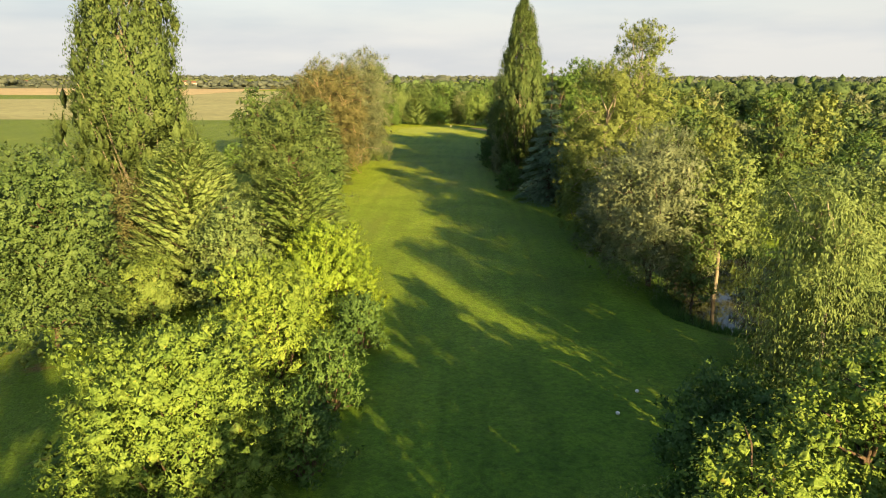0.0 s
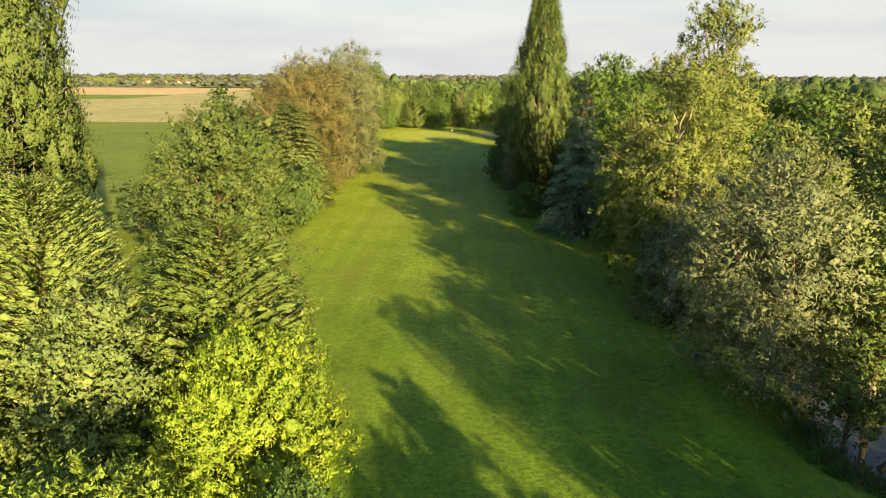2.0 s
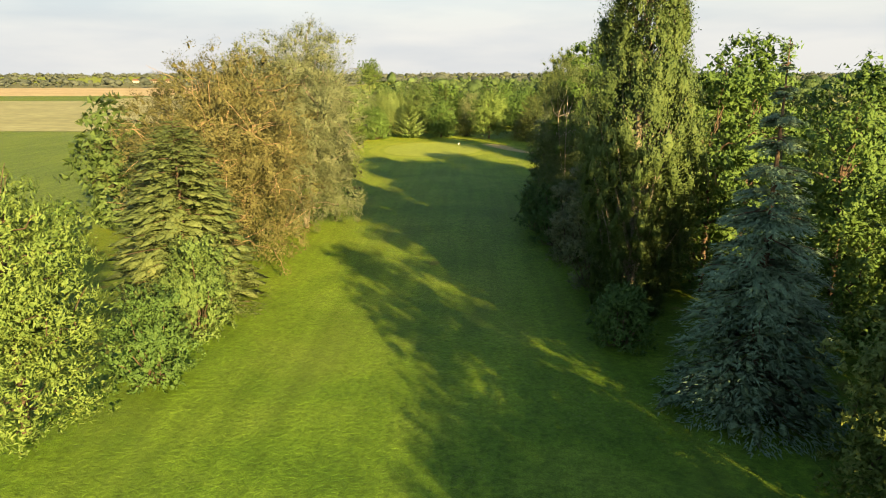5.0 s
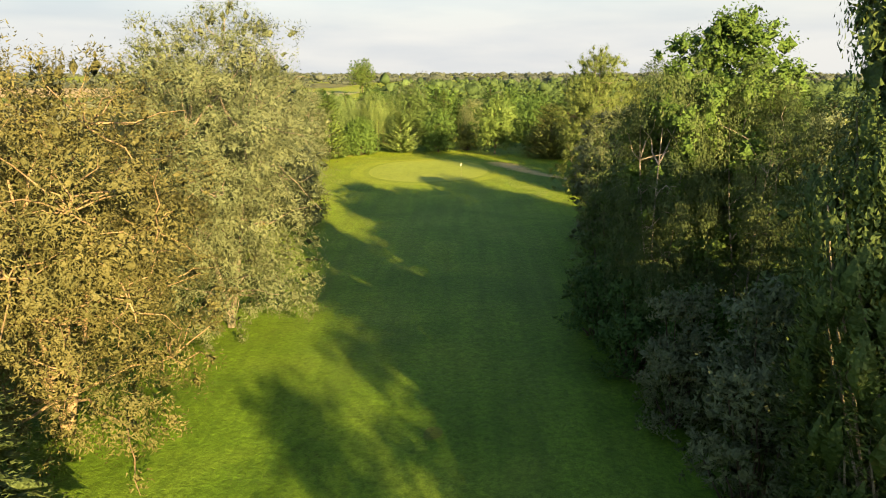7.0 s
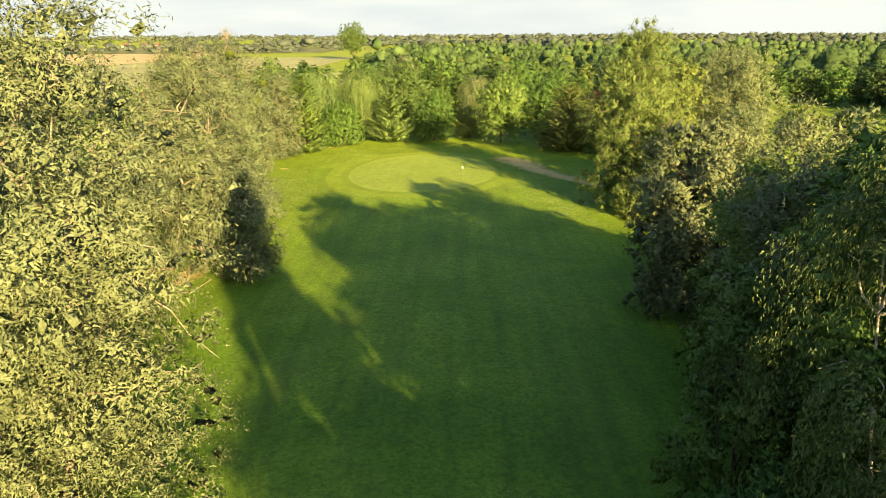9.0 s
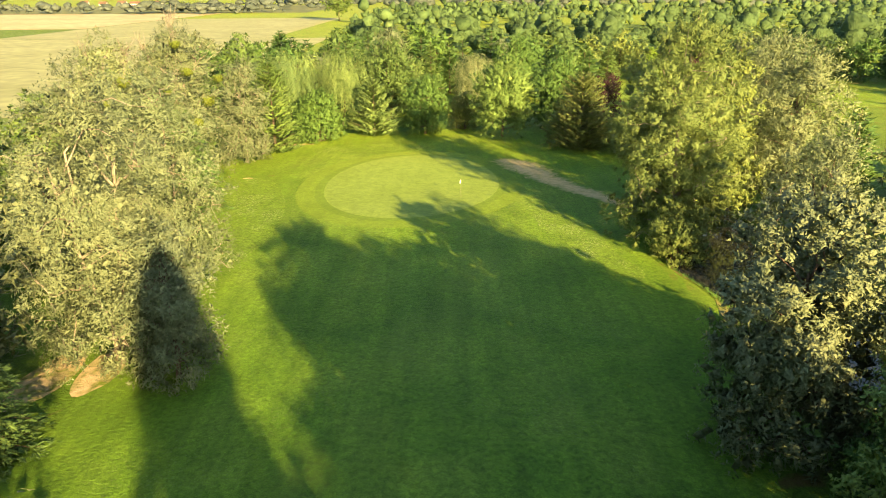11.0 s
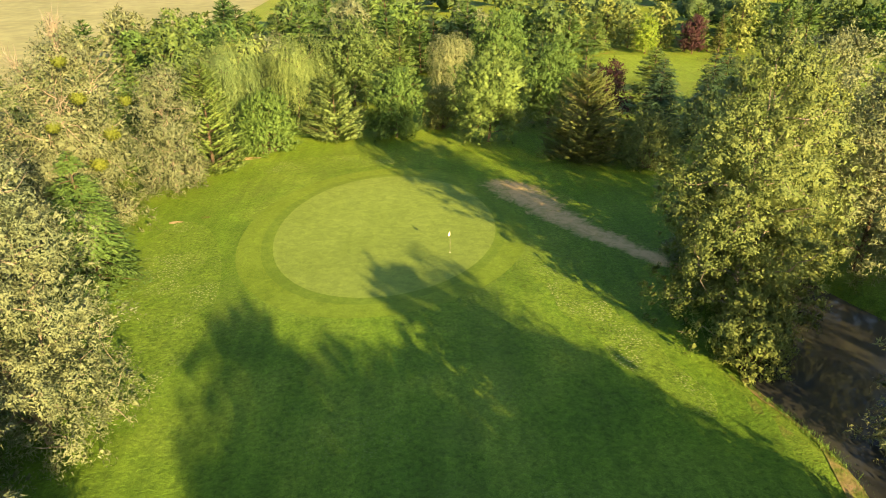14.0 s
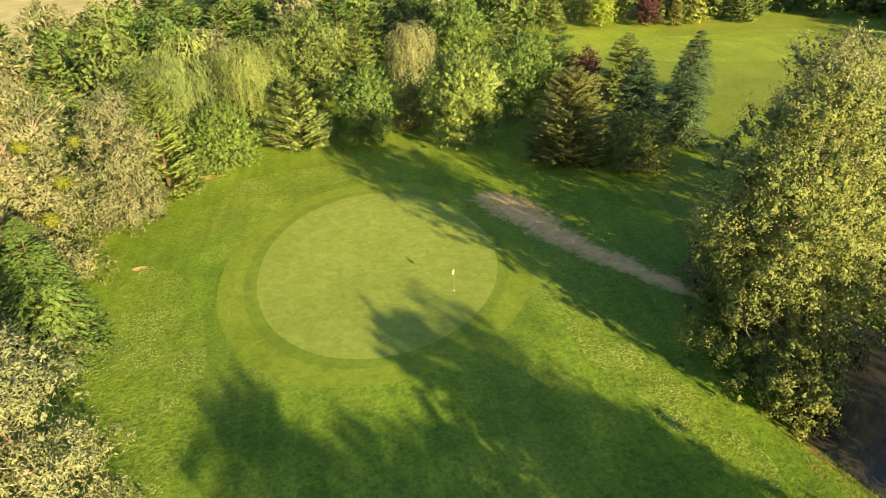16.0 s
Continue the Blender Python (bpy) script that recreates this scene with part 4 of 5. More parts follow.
bush("thicket_bush", -18.2, 46.8, 5.2, 3.2, 6, "olive", "olive and yellow thicket bush under the cypress")
broadleaf("ash_tree", -11.4, 62, 15.0, 5.3, 7, "poplar", "olive-green ash tree with a domed crown", low=0.4, dens=190, top=-0.3, slim=0.5, lobes=13, per_lobe=17, clump=0.3)
conifer("hornbeam_tree", -8.8, 54.2, 10.4, 4.9, 8, "olive", "yellow-green hornbeam with spreading sprays", boughs=260, dens=210, cover=2.0, rise=0.85, droop=0.35, round_top=0.9, fan=0.34, low=0.4, slim=0.4)
bush("laurel_bush", -5.6, 47.2, 7.3, 4.3, 9, "laurel", "bright yellow-green laurel bush in full sun", dens=260, upright=0.9, lumps=24)
bush("yellowing_bush", -7.3, 25.8, 8.3, 4.7, 10, "yellow", "large bush with yellowing pointed leaves", dens=230, upright=0.45, lumps=30)
bush("yellow_green_bush", -6.2, 36.0, 8.2, 3.9, 11, "yellow", "yellow-green bush at the fairway's edge", dens=200, upright=0.5, lumps=24)
bush("dark_shrub", -2.7, 27.6, 4.6, 2.2, 12, "hornbeam", "dark-green shrub in the yellow bush's shade", dens=120)
bush("dark_shrub", -2.6, 33.5, 4.6, 1.9, 13, "hornbeam", "dark-green shrub at the fairway's edge", dens=120)
bush("dark_shrub", -2.4, 41.8, 4.2, 2.0, 14, "hornbeam", "dark-green shrub at the laurel's foot", dens=120)
broadleaf("golden_cypress", -19.9, 92.6, 12.0, 4.6, 15, "cypress", "golden-green cypress on a short stem", low=0.5, dens=95, slim=0.36, upright=0.8, droop=-0.1, clump=0.30, lobes=13, per_lobe=18)
bush("dark_shrub", -16.4, 98.6, 5.4, 2.8, 16, "hornbeam", "dark shrub beside the golden cypress")
conifer("fir_tree", -19.4, 111.5, 14.4, 5.6, 17, "fir", "olive-green fir with dense layered boughs", boughs=420, dens=130, rise=0.30, droop=0.35, round_top=0.75, low=0.1)
bush("olive_shrub", -16.5, 106.0, 7.0, 3.0, 402, "cypress", "olive-green shrub below the fir")
broadleaf("brown_willow", -20.0, 123.5, 18.8, 9.0, 18, "brown", "wide willow with brownish foliage and bare twisted twigs", low=0.5, dens=150, lobes=18, per_lobe=17, bark="twig", twigs=260, droop=0.25, clump=0.30, thick=0.26, stems=4)
broadleaf("grey_willow", -16.8, 139, 22.2, 7.6, 19, "grey", "tall grey-green willow above its browned neighbour", low=0.6, dens=165, lobes=16, top=-0.7, bark="bark_pale", twigs=90, droop=0.35, stems=2)
broadleaf("grey_willow", -28, 156, 20.5, 6.4, 403, "grey", "tall grey-green willow behind the row", low=0.8, dens=45, bark="bark_pale", twigs=30, droop=0.35)
broadleaf("grey_willow", -23.4, 174.5, 19.4, 5.6, 20, "grey", "tall grey-green willow at the fairway's edge", low=0.4, dens=150, lobes=12, bark="bark_pale", twigs=60, droop=0.4, stems=2)
conifer("cypress_tree", -26, 165, 7.0, 3.0, 21, "cypress", "low yellow-green cypress under the willows", boughs=110, rise=0.3, droop=0.4, round_top=0.4)
broadleaf("silver_willow", -18.9, 172.6, 10.4, 3.3, 22, "grey", "small willow with drooping grey foliage", low=0.3, dens=90, droop=0.6)
broadleaf("silver_willow", -25.0, 188, 17.2, 5.7, 23, "silver", "silver-grey willow with rounded boughs", low=0.3, dens=150, lobes=14, bark="bark_pale", twigs=70, droop=0.3, stems=2)
conifer("cypress_tree", -30.2, 208.5, 12.2, 4.5, 25, "hornbeam", "dark-green cypress with layered boughs", boughs=210, dens=100, rise=0.25, droop=0.4, round_top=0.3)
grey_old = broadleaf("grey_willow", -36.5, 205.5, 19.0, 5.4, 26, "silver", "silver-grey willow with bare pale twigs", low=1.0, dens=80, bark="bark_pale", twigs=80, dead=22)
old_willow = broadleaf("grey_willow", -34.2, 218, 19.4, 5.8, 27, "grey", "old grey willow with bare twigs and mistletoe", low=0.8, dens=70, lobes=12, bark="bark_pale", twigs=120, stems=2, dead=34)
broadleaf("grey_willow", -30.0, 230.5, 14.6, 4.4, 404, "grey", "grey-green willow beside the olive cypress", low=0.4, dens=70, bark="bark_pale", twigs=80)
conifer("cypress_tree", -27.8, 238.5, 13.6, 4.2, 28, "cypress", "olive-green cypress beside the round bush", boughs=200, dens=100, rise=0.7, droop=0.2, round_top=0.7)
bush("clipped_bush", -22.4, 246.0, 8.6, 4.7, 29, "maple", "rounded dense dark-green bush", dens=130, lumps=40, smooth=True)
weeping("weeping_willow", -28.3, 252, 13.2, 5.0, 30, "weep", "pale yellow-green weeping willow behind the round bush")
weeping("weeping_willow", -20.0, 257.5, 13.2, 5.0, 31, "weep", "weeping willow with long yellow-green strands")


def mistletoe(host, dx, dy, dz, r, seed):
    """A ball of mistletoe on a bough of its host."""
    rng = np.random.default_rng(seed)
    p, a, nrm = clump_leaves(rng, [[dx, dy, dz]], [r], np.array([dx, dy, dz + 0.01]), 640, 0.0, 0.0, 0.05)
    me = leaf_mesh("mistletoe", p, a, nrm, 0.28, 0.12, LEAF["mistletoe"])
    tagged(new("mistletoe", me), "yellow-green mistletoe ball").parent = host


for k, (mx, my, mz, mr) in enumerate([(3.2, -3.6, 14.5, 0.6), (4.6, -2.0, 11.0, 0.7), (1.2, -5.0, 12.4, 0.55), (3.8, -3.9, 8.8, 0.65), (5.2, 0.8, 13.2, 0.5), (2.0, -3.0, 17.4, 0.5)]):
    mistletoe(old_willow, mx, my, mz, mr, 500 + k)
for k, (mx, my, mz, mr) in enumerate([(3.6, -3.0, 15.0, 0.6), (4.4, -2.2, 11.6, 0.7), (2.2, -4.2, 13.0, 0.5)]):
    mistletoe(grey_old, mx, my, mz, mr, 510 + k)

# ---- trees behind the green ----
conifer("golden_cypress", -13.8, 251.3, 9.6, 5.0, 32, "gold_cypress", "golden cypress with wide flat boughs", boughs=80, dens=150, rise=0.85, droop=0.3, round_top=0.5, low=1.2, fan=0.42)
broadleaf("maple_tree", -5.2, 251.5, 9.8, 4.4, 33, "maple", "mid-green rounded tree behind the green", low=0.3, dens=75)
bush("rusty_bush", 1.4, 255, 6.4, 3.2, 34, "rust_cypress", "small bush with rust-tinged leaves")
broadleaf("pine_tree", 7.6, 247.6, 12.9, 5.6, 35, "cypress", "broad yellow-green pine with a shaded foot", low=1.3, dens=120, slim=0.5, upright=0.7, droop=-0.2, lobes=14, per_lobe=16, clump=0.34, top=0.45)
conifer("rust_cypress", 18.7, 238.6, 11.8, 5.8, 36, "rust_cypress", "cypress with rust-coloured tips", boughs=200, dens=120, rise=0.85, droop=0.3, round_top=0.6, fan=0.3)
bush("clipped_bush", 25.8, 234.8, 7.2, 4.2, 37, "aspen", "green ball-shaped bush beside the cypress", dens=120, lumps=36, smooth=True)
conifer("dark_spruce", 31.7, 249, 11.2, 4.2, 38, "dark_conifer", "dark-green spruce behind the green", boughs=150, rise=0.3, droop=0.35, round_top=0.4)
conifer("dark_spruce", 35.0, 242, 9.4, 3.8, 39, "dark_conifer", "dark-green spruce behind the green", boughs=140, rise=0.3, droop=0.35, round_top=0.4)
broadleaf("cypress_tree", 17.6, 256.5, 12.8, 5.4, 40, "hornbeam", "dark-green cypress with a pointed top", low=0.8, dens=85, slim=0.5, upright=0.7, droop=-0.2, lobes=12, top=0.5)
conifer("dark_spruce", 40.5, 253, 11.0, 4.0, 416, "dark_conifer", "dark-green spruce behind the green", boughs=150, rise=0.3, droop=0.35, round_top=0.4)
conifer("cypress_tree", 24.5, 263.5, 12.4, 4.6, 417, "hornbeam", "dark-green cypress in the second row", boughs=170, dens=80, rise=0.5, droop=0.3, round_top=0.6, layers=10)
conifer("cypress_tree", 35.0, 262, 10.6, 4.2, 418, "cypress", "olive-green cypress in the second row", boughs=150, dens=80, rise=0.5, droop=0.3, round_top=0.6)
conifer("dark_spruce", 46.5, 262, 10.4, 3.8, 419, "dark_conifer", "dark-green spruce beside the far fairway", boughs=140, rise=0.3, droop=0.35, round_top=0.4)
broadleaf("purple_plum", 27.0, 258, 9.0, 3.2, 41, "plum", "purple-leaved plum tree among conifers", low=0.6, dens=50)
broadleaf("ash_tree", -12.4, 271, 14.4, 6.4, 405, "ash", "large dark-green ash with a domed crown", low=0.6, dens=45)
conifer("cypress_tree", -4.6, 275, 13.8, 3.8, 406, "cypress", "tall olive cypress in the second row", boughs=150, dens=55, rise=0.6, droop=0.2, round_top=0.3)
weeping("weeping_willow", 4.0, 273.5, 10.8, 4.8, 407, "silver", "pale grey-green weeping willow", dens=70)
broadleaf("ash_tree", 13.0, 283, 14.0, 6.0, 408, "maple", "large green tree behind the pine", low=0.6, dens=45)
broadleaf("yellow_tree", 51.5, 316, 8.6, 3.4, 409, "laurel", "small bright yellow-green tree by the far fairway", low=0.8, dens=40)
broadleaf("purple_plum", 62, 314.5, 8.6, 3.4, 410, "plum", "purple-leaved plum by the far fairway", low=0.8, dens=40)
conifer("larch_tree", 68, 314, 9.0, 2.2, 411, "rust_cypress", "thin orange-tipped larch by the far fairway", boughs=90, dens=50)
conifer("cypress_tree", 41, 321, 9.0, 4.0, 412, "cypress", "green cypress by the far fairway", boughs=120, dens=50, rise=0.5, round_top=0.3)

# ---- trees along the right of the hole ----
poplar("poplar_tree", 12.7, 110.5, 28.5, 4.3, 50, "tall columnar poplar in half shade", n=120000, clumps=1100)
conifer("blue_spruce", 15.7, 96.6, 18.8, 4.9, 51, "spruce", "grey-blue spruce with layered drooping boughs", boughs=330, dens=120, rise=0.10, droop=0.34, low=0.9, power=1.0, fan=0.3, layers=15)
bush("dark_shrub", 10.9, 104.5, 4.4, 2.6, 52, "hornbeam", "low dark shrub in the shade")
bush("grey_shrub", 11.2, 117, 11, 3.2, 413, "grey", "tall grey-green shrub in deep shade", dens=70)
broadleaf("aspen_tree", 23.0, 79.5, 23.4, 4.7, 53, "aspen", "tall sunlit aspen with a ragged pointed crown", low=1.5, dens=110, lobes=17, per_lobe=16, bark="bark_pale", top=0.9, clump=0.30, twigs=40)
broadleaf("aspen_tree", 18.4, 71.8, 18.4, 5.2, 54, "aspen", "sunlit yellow-green aspen with pale limbs", low=0.8, dens=140, lobes=14, per_lobe=16, bark="bark_pale", top=-0.25, clump=0.28, twigs=40)
bush("willow_shrub", 17.8, 68.0, 8.4, 3.5, 92, "silver", "silver-grey willow shrub at the tall aspen's foot", dens=130)
broadleaf("aspen_tree", 24.4, 55.5, 13.0, 4.2, 55, "weep", "golden-green tree leaning over the pond", low=3.0, dens=75, bark="bark_pale")
broadleaf("silver_willow", 19.6, 57.6, 13.3, 5.8, 56, "silver", "silver-leaved willow with several trunks beside the pond", low=1.2, dens=140, lobes=15, per_lobe=17, twigs=60, droop=0.3, stems=3)
for bx, by, bh, br, kind in [(33.5, 72.5, 4.6, 3.0, "yellow"), (38.5, 73.0, 4.0, 2.6, "weep"), (44.0, 72.5, 4.4, 3.0, "grey")]:
    bush("bank_shrub", bx, by, bh, br, int(bx * 10), kind, "golden-green shrub on the pond's far bank", dens=70)
broadleaf("aspen_tree", 31.0, 77.5, 11.0, 4.2, 420, "aspen", "leafy aspen behind the pond", low=0.6, dens=45)
broadleaf("ash_tree", 38.5, 78.0, 12.0, 4.6, 421, "ash", "dark ash behind the pond", low=0.6, dens=45)
broadleaf("maple_tree", 46.5, 77.0, 11.0, 4.4, 422, "maple", "mid-green maple behind the pond", low=0.6, dens=45)
broadleaf("alder_tree", 22.8, 60.5, 8.0, 2.4, 57, "ash", "small dark alder at the water's edge", low=1.8, dens=70, lobes=6)
broadleaf("alder_tree", 21.6, 52.5, 6.5, 1.9, 58, "ash", "thin dark alder at the water's edge", low=1.4, dens=60, lobes=6, thick=0.09)
weeping("weeping_birch", 19.6, 30.2, 13.6, 2.9, 59, "weep", "weeping birch hung with yellow-green strands", bark="bark_birch", strands=420, low=0.6, dens=220, slim=0.28)
bush("dark_shrub", 15.8, 30.2, 4.6, 2.2, 86, "hornbeam", "dark-green shrub at the weeping birch's foot", dens=120)
bush("dark_shrub", 14.3, 25.6, 6.6, 3.2, 60, "hornbeam", "dark-green shrub beside the tee", dens=120)
broadleaf("yellowing_tree", 11.2, 15.0, 9.1, 3.0, 61, "yellow", "small tree with yellow sunlit leaves close to the tee", low=0.4, dens=320, lobes=12)
broadleaf("yellowing_tree", 15.2, 18.5, 10.4, 3.2, 95, "yellow", "tree with yellow-green sunlit leaves close to the tee", low=0.4, dens=230, lobes=12)
broadleaf("willow_tree", 23.8, 33.2, 14.4, 4.9, 62, "weep", "olive-green tree beside the weeping birch", low=0.5, dens=110)
weeping("birch_tree", 11.6, 133.6, 18.6, 3.9, 63, "birch", "tall birch with white trunk and drooping twigs", bark="bark_birch", strands=900, fall=0.17, low=1.5, stems=3, dens=200, open_from=0.34, thick=0.13)
weeping("birch_tree", 16.2, 131.5, 18.4, 4.0, 64, "birch", "tall birch with several white trunks", bark="bark_birch", strands=900, fall=0.17, low=1.5, stems=3, dens=200, open_from=0.34, thick=0.13)
weeping("birch_tree", 20.5, 128, 17.0, 3.8, 65, "birch", "birch with drooping twigs behind the poplar", bark="bark_birch", strands=420, fall=0.17, low=1.0, dens=80, open_from=0.34)
broadleaf("maple_tree", 15.3, 135.8, 21.2, 5.8, 66, "maple", "tall dark-green maple with a domed top", low=1.5, dens=95, lobes=13, top=-0.6, cover=2.2, dense=0.62)
broadleaf("maple_tree", 17.8, 143.5, 17.2, 5.0, 414, "maple", "dark-green maple in the shaded row", low=1.0, dens=105, top=-0.6, cover=2.2, dense=0.62)
for bx, by, bh, br in [(9.8, 130.5, 6.4, 2.6), (12.4, 127.6, 7.2, 2.8), (14.6, 124.5, 7.6, 3.0), (8.9, 136.5, 6.0, 2.4)]:
    bush("dark_shrub", bx, by, bh, br, int(by * 10), "hornbeam", "dark-green shrub under the birches", dens=80)
bush("dark_shrub", 10.6, 125, 8.0, 2.6, 67, "grey", "grey-green shrub in deep shade")
bush("dark_shrub", 10.6, 141.5, 12.5, 3.2, 68, "ash", "tall dark shrub in deep shade", dens=80)
broadleaf("ash_tree", 15.8, 153.5, 13.8, 4.0, 69, "olive", "olive-green ash tree in half shade", low=0.5, dens=85)
broadleaf("grey_willow", 14.6, 147.8, 14.6, 3.8, 70, "grey", "shaded grey-green tree at the fairway's edge", low=0.5, dens=75)
broadleaf("silver_willow", 22, 149, 11.5, 4.0, 71, "silver", "silver-leaved willow behind the shaded trees", low=0.8, dens=55)
broadleaf("willow_tree", 15.8, 165.0, 14.4, 4.6, 72, "grey", "grey-green tree on the pond's bank", low=0.4, dens=85, top=-0.6, cover=2.0, slim=0.5, dense=0.62)
broadleaf("silver_willow", 26.4, 184.0, 15.0, 4.4, 77, "silver", "silver willow leaning over the pond", low=0.6, dens=85, lobes=13)
broadleaf("aspen_tree", 20.0, 198.5, 21.6, 6.8, 73, "aspen", "tall yellow-green aspen on the bank beside the green", low=0.2, dens=140, lobes=19, per_lobe=16, bark="bark_pale", clump=0.28, top=0.25, twigs=40)
broadleaf("aspen_tree", 27.5, 207, 18.0, 4.6, 74, "aspen", "yellow-green aspen by the water", low=0.8, dens=65, bark="bark_pale")
bush("willow_shrub", 22.6, 209.5, 7.6, 3.6, 75, "silver", "grey-green willow shrub under the aspen")
broadleaf("silver_willow", 34.5, 206, 17.0, 5.6, 76, "silver", "large silver willow over the pond", low=0.8, dens=65, lobes=13)
broadleaf("silver_willow", 37, 219.5, 18.4, 6.0, 415, "silver", "large silver willow behind the aspen", low=0.8, dens=55)
# alder and willow added to cast the right-hand shadow before the green
broadleaf("alder_tree", 24.8, 161.8, 11.4, 3.6, 423, "ash", "dark-green alder added for shade at the head of the pond", low=0.4, dens=70)
broadleaf("grey_willow", 21.5, 162.5, 15.2, 4.6, 85, "grey", "grey-green willow added for shade at the head of the pond", low=0.4, dens=75)
broadleaf("aspen_tree", 20.5, 85.5, 12.5, 4.2, 78, "aspen", "low leafy aspen between spruce and pond", low=0.4, bark="bark_pale")
broadleaf("ash_tree", 15.5, 117.5, 16.2, 4.5, 79, "ash", "dark ash behind the poplar", low=0.6, dens=60, top=-0.4)
# three mostly hidden trees, added to keep sun off the birches' lower half
broadleaf("maple_tree", 19.5, 116, 17.5, 4.4, 87, "maple", "leafy maple added for shade behind the tall poplar", low=0.6, n=9000)
broadleaf("maple_tree", 23.5, 119, 19.5, 4.6, 88, "maple", "leafy maple added for shade behind the birches", low=0.6, n=9000)
broadleaf("ash_tree", 27.0, 127, 15.5, 4.6, 89, "ash", "dark ash added for shade behind the birches", low=0.6, n=9000)
# this maple and the next willow are added as shadow casters
broadleaf("maple_tree", 23.8, 90, 14.5, 4.4, 93, "maple", "tall leafy maple added for shade behind the spruce", low=0.6, n=12000, cover=2.0)
broadleaf("grey_willow", 25.0, 40.0, 9.0, 4.2, 94, "grey", "grey willow added for shade at the pond's near corner", low=0.4, dens=60, cover=2.0)
broadleaf("maple_tree", 22.5, 103, 17.4, 4.6, 80, "maple", "leafy maple behind the spruce", low=0.6, dens=50)
broadleaf("aspen_tree", 22.8, 158.5, 13.0, 4.4, 81, "aspen", "sunlit green tree behind the shaded row", low=0.6, dens=50)
broadleaf("silver_willow", 38, 167, 14.0, 4.6, 82, "silver", "sunlit silver willow on the far bank", low=0.6, dens=50)

for bx, by, bh, br, kind in [(19.6, 193.6, 6.4, 3.2, "aspen"), (21.8, 203.5, 7.0, 3.2, "aspen"), (19.4, 171.5, 6.0, 2.4, "grey"), (20.0, 177.0, 4.6, 2.0, "olive"), (18.6, 160.0, 6.5, 2.6, "hornbeam")]:
    bush("bank_shrub", bx, by, bh, br, int(by), kind, "leafy shrub on the pond's bank")

# ---- unseen trees round the tee, added to cast shade on it ----
for k, (bx, by, bh) in enumerate([(11, -4, 13), (9, -9, 13), (3.5, -11.5, 16.5), (-3, -8, 14), (-9, -7, 13), (10.5, 7.5, 8.2), (10.2, 4.0, 11), (18.4, 18.6, 12.2), (14.6, 13.8, 8.8), (20, -4, 9), (34, 3, 13), (30, 13, 13), (40, -6, 13), (37, 20, 13)]):
    broadleaf("maple_tree", bx, by, bh, 4.4 if bh > 12.5 else 3.1, 90 + k, "maple", "unseen leafy tree added to shade the tee", low=0.5, n=6500, cover=2.6)
broadleaf("maple_tree", 19.5, 74.5, 8.6, 3.0, 83, "maple", "low maple in the aspens' shade", low=0.4, dens=70)
broadleaf("aspen_tree", 18.2, 88.0, 9.0, 3.2, 84, "aspen", "low leafy aspen beside the spruce", low=0.4, dens=70)

# ---- woods round the hole ----
WOOD_KINDS = [
    ("broad", "ash", 14.0, 5.4, "dark-green ash tree in the wood"),
    ("broad", "maple", 12.5, 5.0, "mid-green maple in the wood"),
    ("broad", "aspen", 14.0, 4.6, "sunlit yellow-green aspen in the wood"),
    ("broad", "ash", 11.0, 4.8, "rounded dark ash tree in the wood"),
    ("cone", "cypress", 12.0, 4.0, "olive-green cypress in the wood"),
    ("cone", "hornbeam", 12.5, 3.6, "dark-green cypress in the wood"),
    ("weep", "weep", 12.0, 4.6, "pale weeping willow in the wood"),
    ("broad", "grey", 13.0, 5.2, "grey-green willow in the wood"),
    ("broad", "hornbeam", 10.5, 4.4, "green hornbeam in the wood"),
    ("broad", "wood", 12.5, 5.2, "leafy green tree in the wood"),
]
WOOD_PROTO = {}


def wood_tree(k, x, y, scale, turn, n=1450):
    form, kind, h, r, label = WOOD_KINDS[k]
    z = float(ground_height(np.array([x]), np.array([y]))[0])
    m = Matrix.Translation((x, y, z)) @ Matrix.Rotation(turn, 4, "Z") @ Matrix.Diagonal((scale, scale, scale * (0.92 + 0.16 * math.sin(9 * turn)), 1))
    if (k, n) in WOOD_PROTO:
        return copy_thing(WOOD_PROTO[k, n], m)
    if form == "broad":
        t = broadleaf("woodland_tree", x, y, h, r, 300 + k, kind, label, low=0.8, n=n, lobes=9, per_lobe=9, twigs=0, group="woodland trees")
    elif form == "cone":
        t = conifer("woodland_conifer", x, y, h, r, 300 + k, kind, label, boughs=110, n=n, rise=0.6, droop=0.3, round_top=0.6, group="woodland trees")
    else:
        t = weeping("woodland_willow", x, y, h, r, 300 + k, kind, label, n=n, strands=150)
        t["group"] = "woodland trees"
    WOOD_PROTO[k, n] = t
    return t


def grow_wood(seed, boxes, gap, kinds, size=(0.8, 1.15), limit=999, n=1450):
    rng, spots = np.random.default_rng(seed), []
    for x0, x1, y0, y1 in boxes:
        for _ in range(int((x1 - x0) * (y1 - y0) / gap**2 * 6)):
            q = np.array([rng.uniform(x0, x1), rng.uniform(y0, y1)])
            if shore(q[0:1], q[1:2])[0] < 2.5 or ((q[0] - 66) / 50) ** 2 + ((q[1] - 292 + 0.3 * (q[0] - 66)) / 23) ** 2 < 1:
                continue
            if all(np.hypot(*(q - o)) > gap for o in spots) and len(spots) < limit:
                spots.append(q)
    for q in spots:
        wood_tree(int(rng.choice(kinds)), float(q[0]), float(q[1]), float(rng.uniform(*size)), float(rng.uniform(0, 6.28)), n)


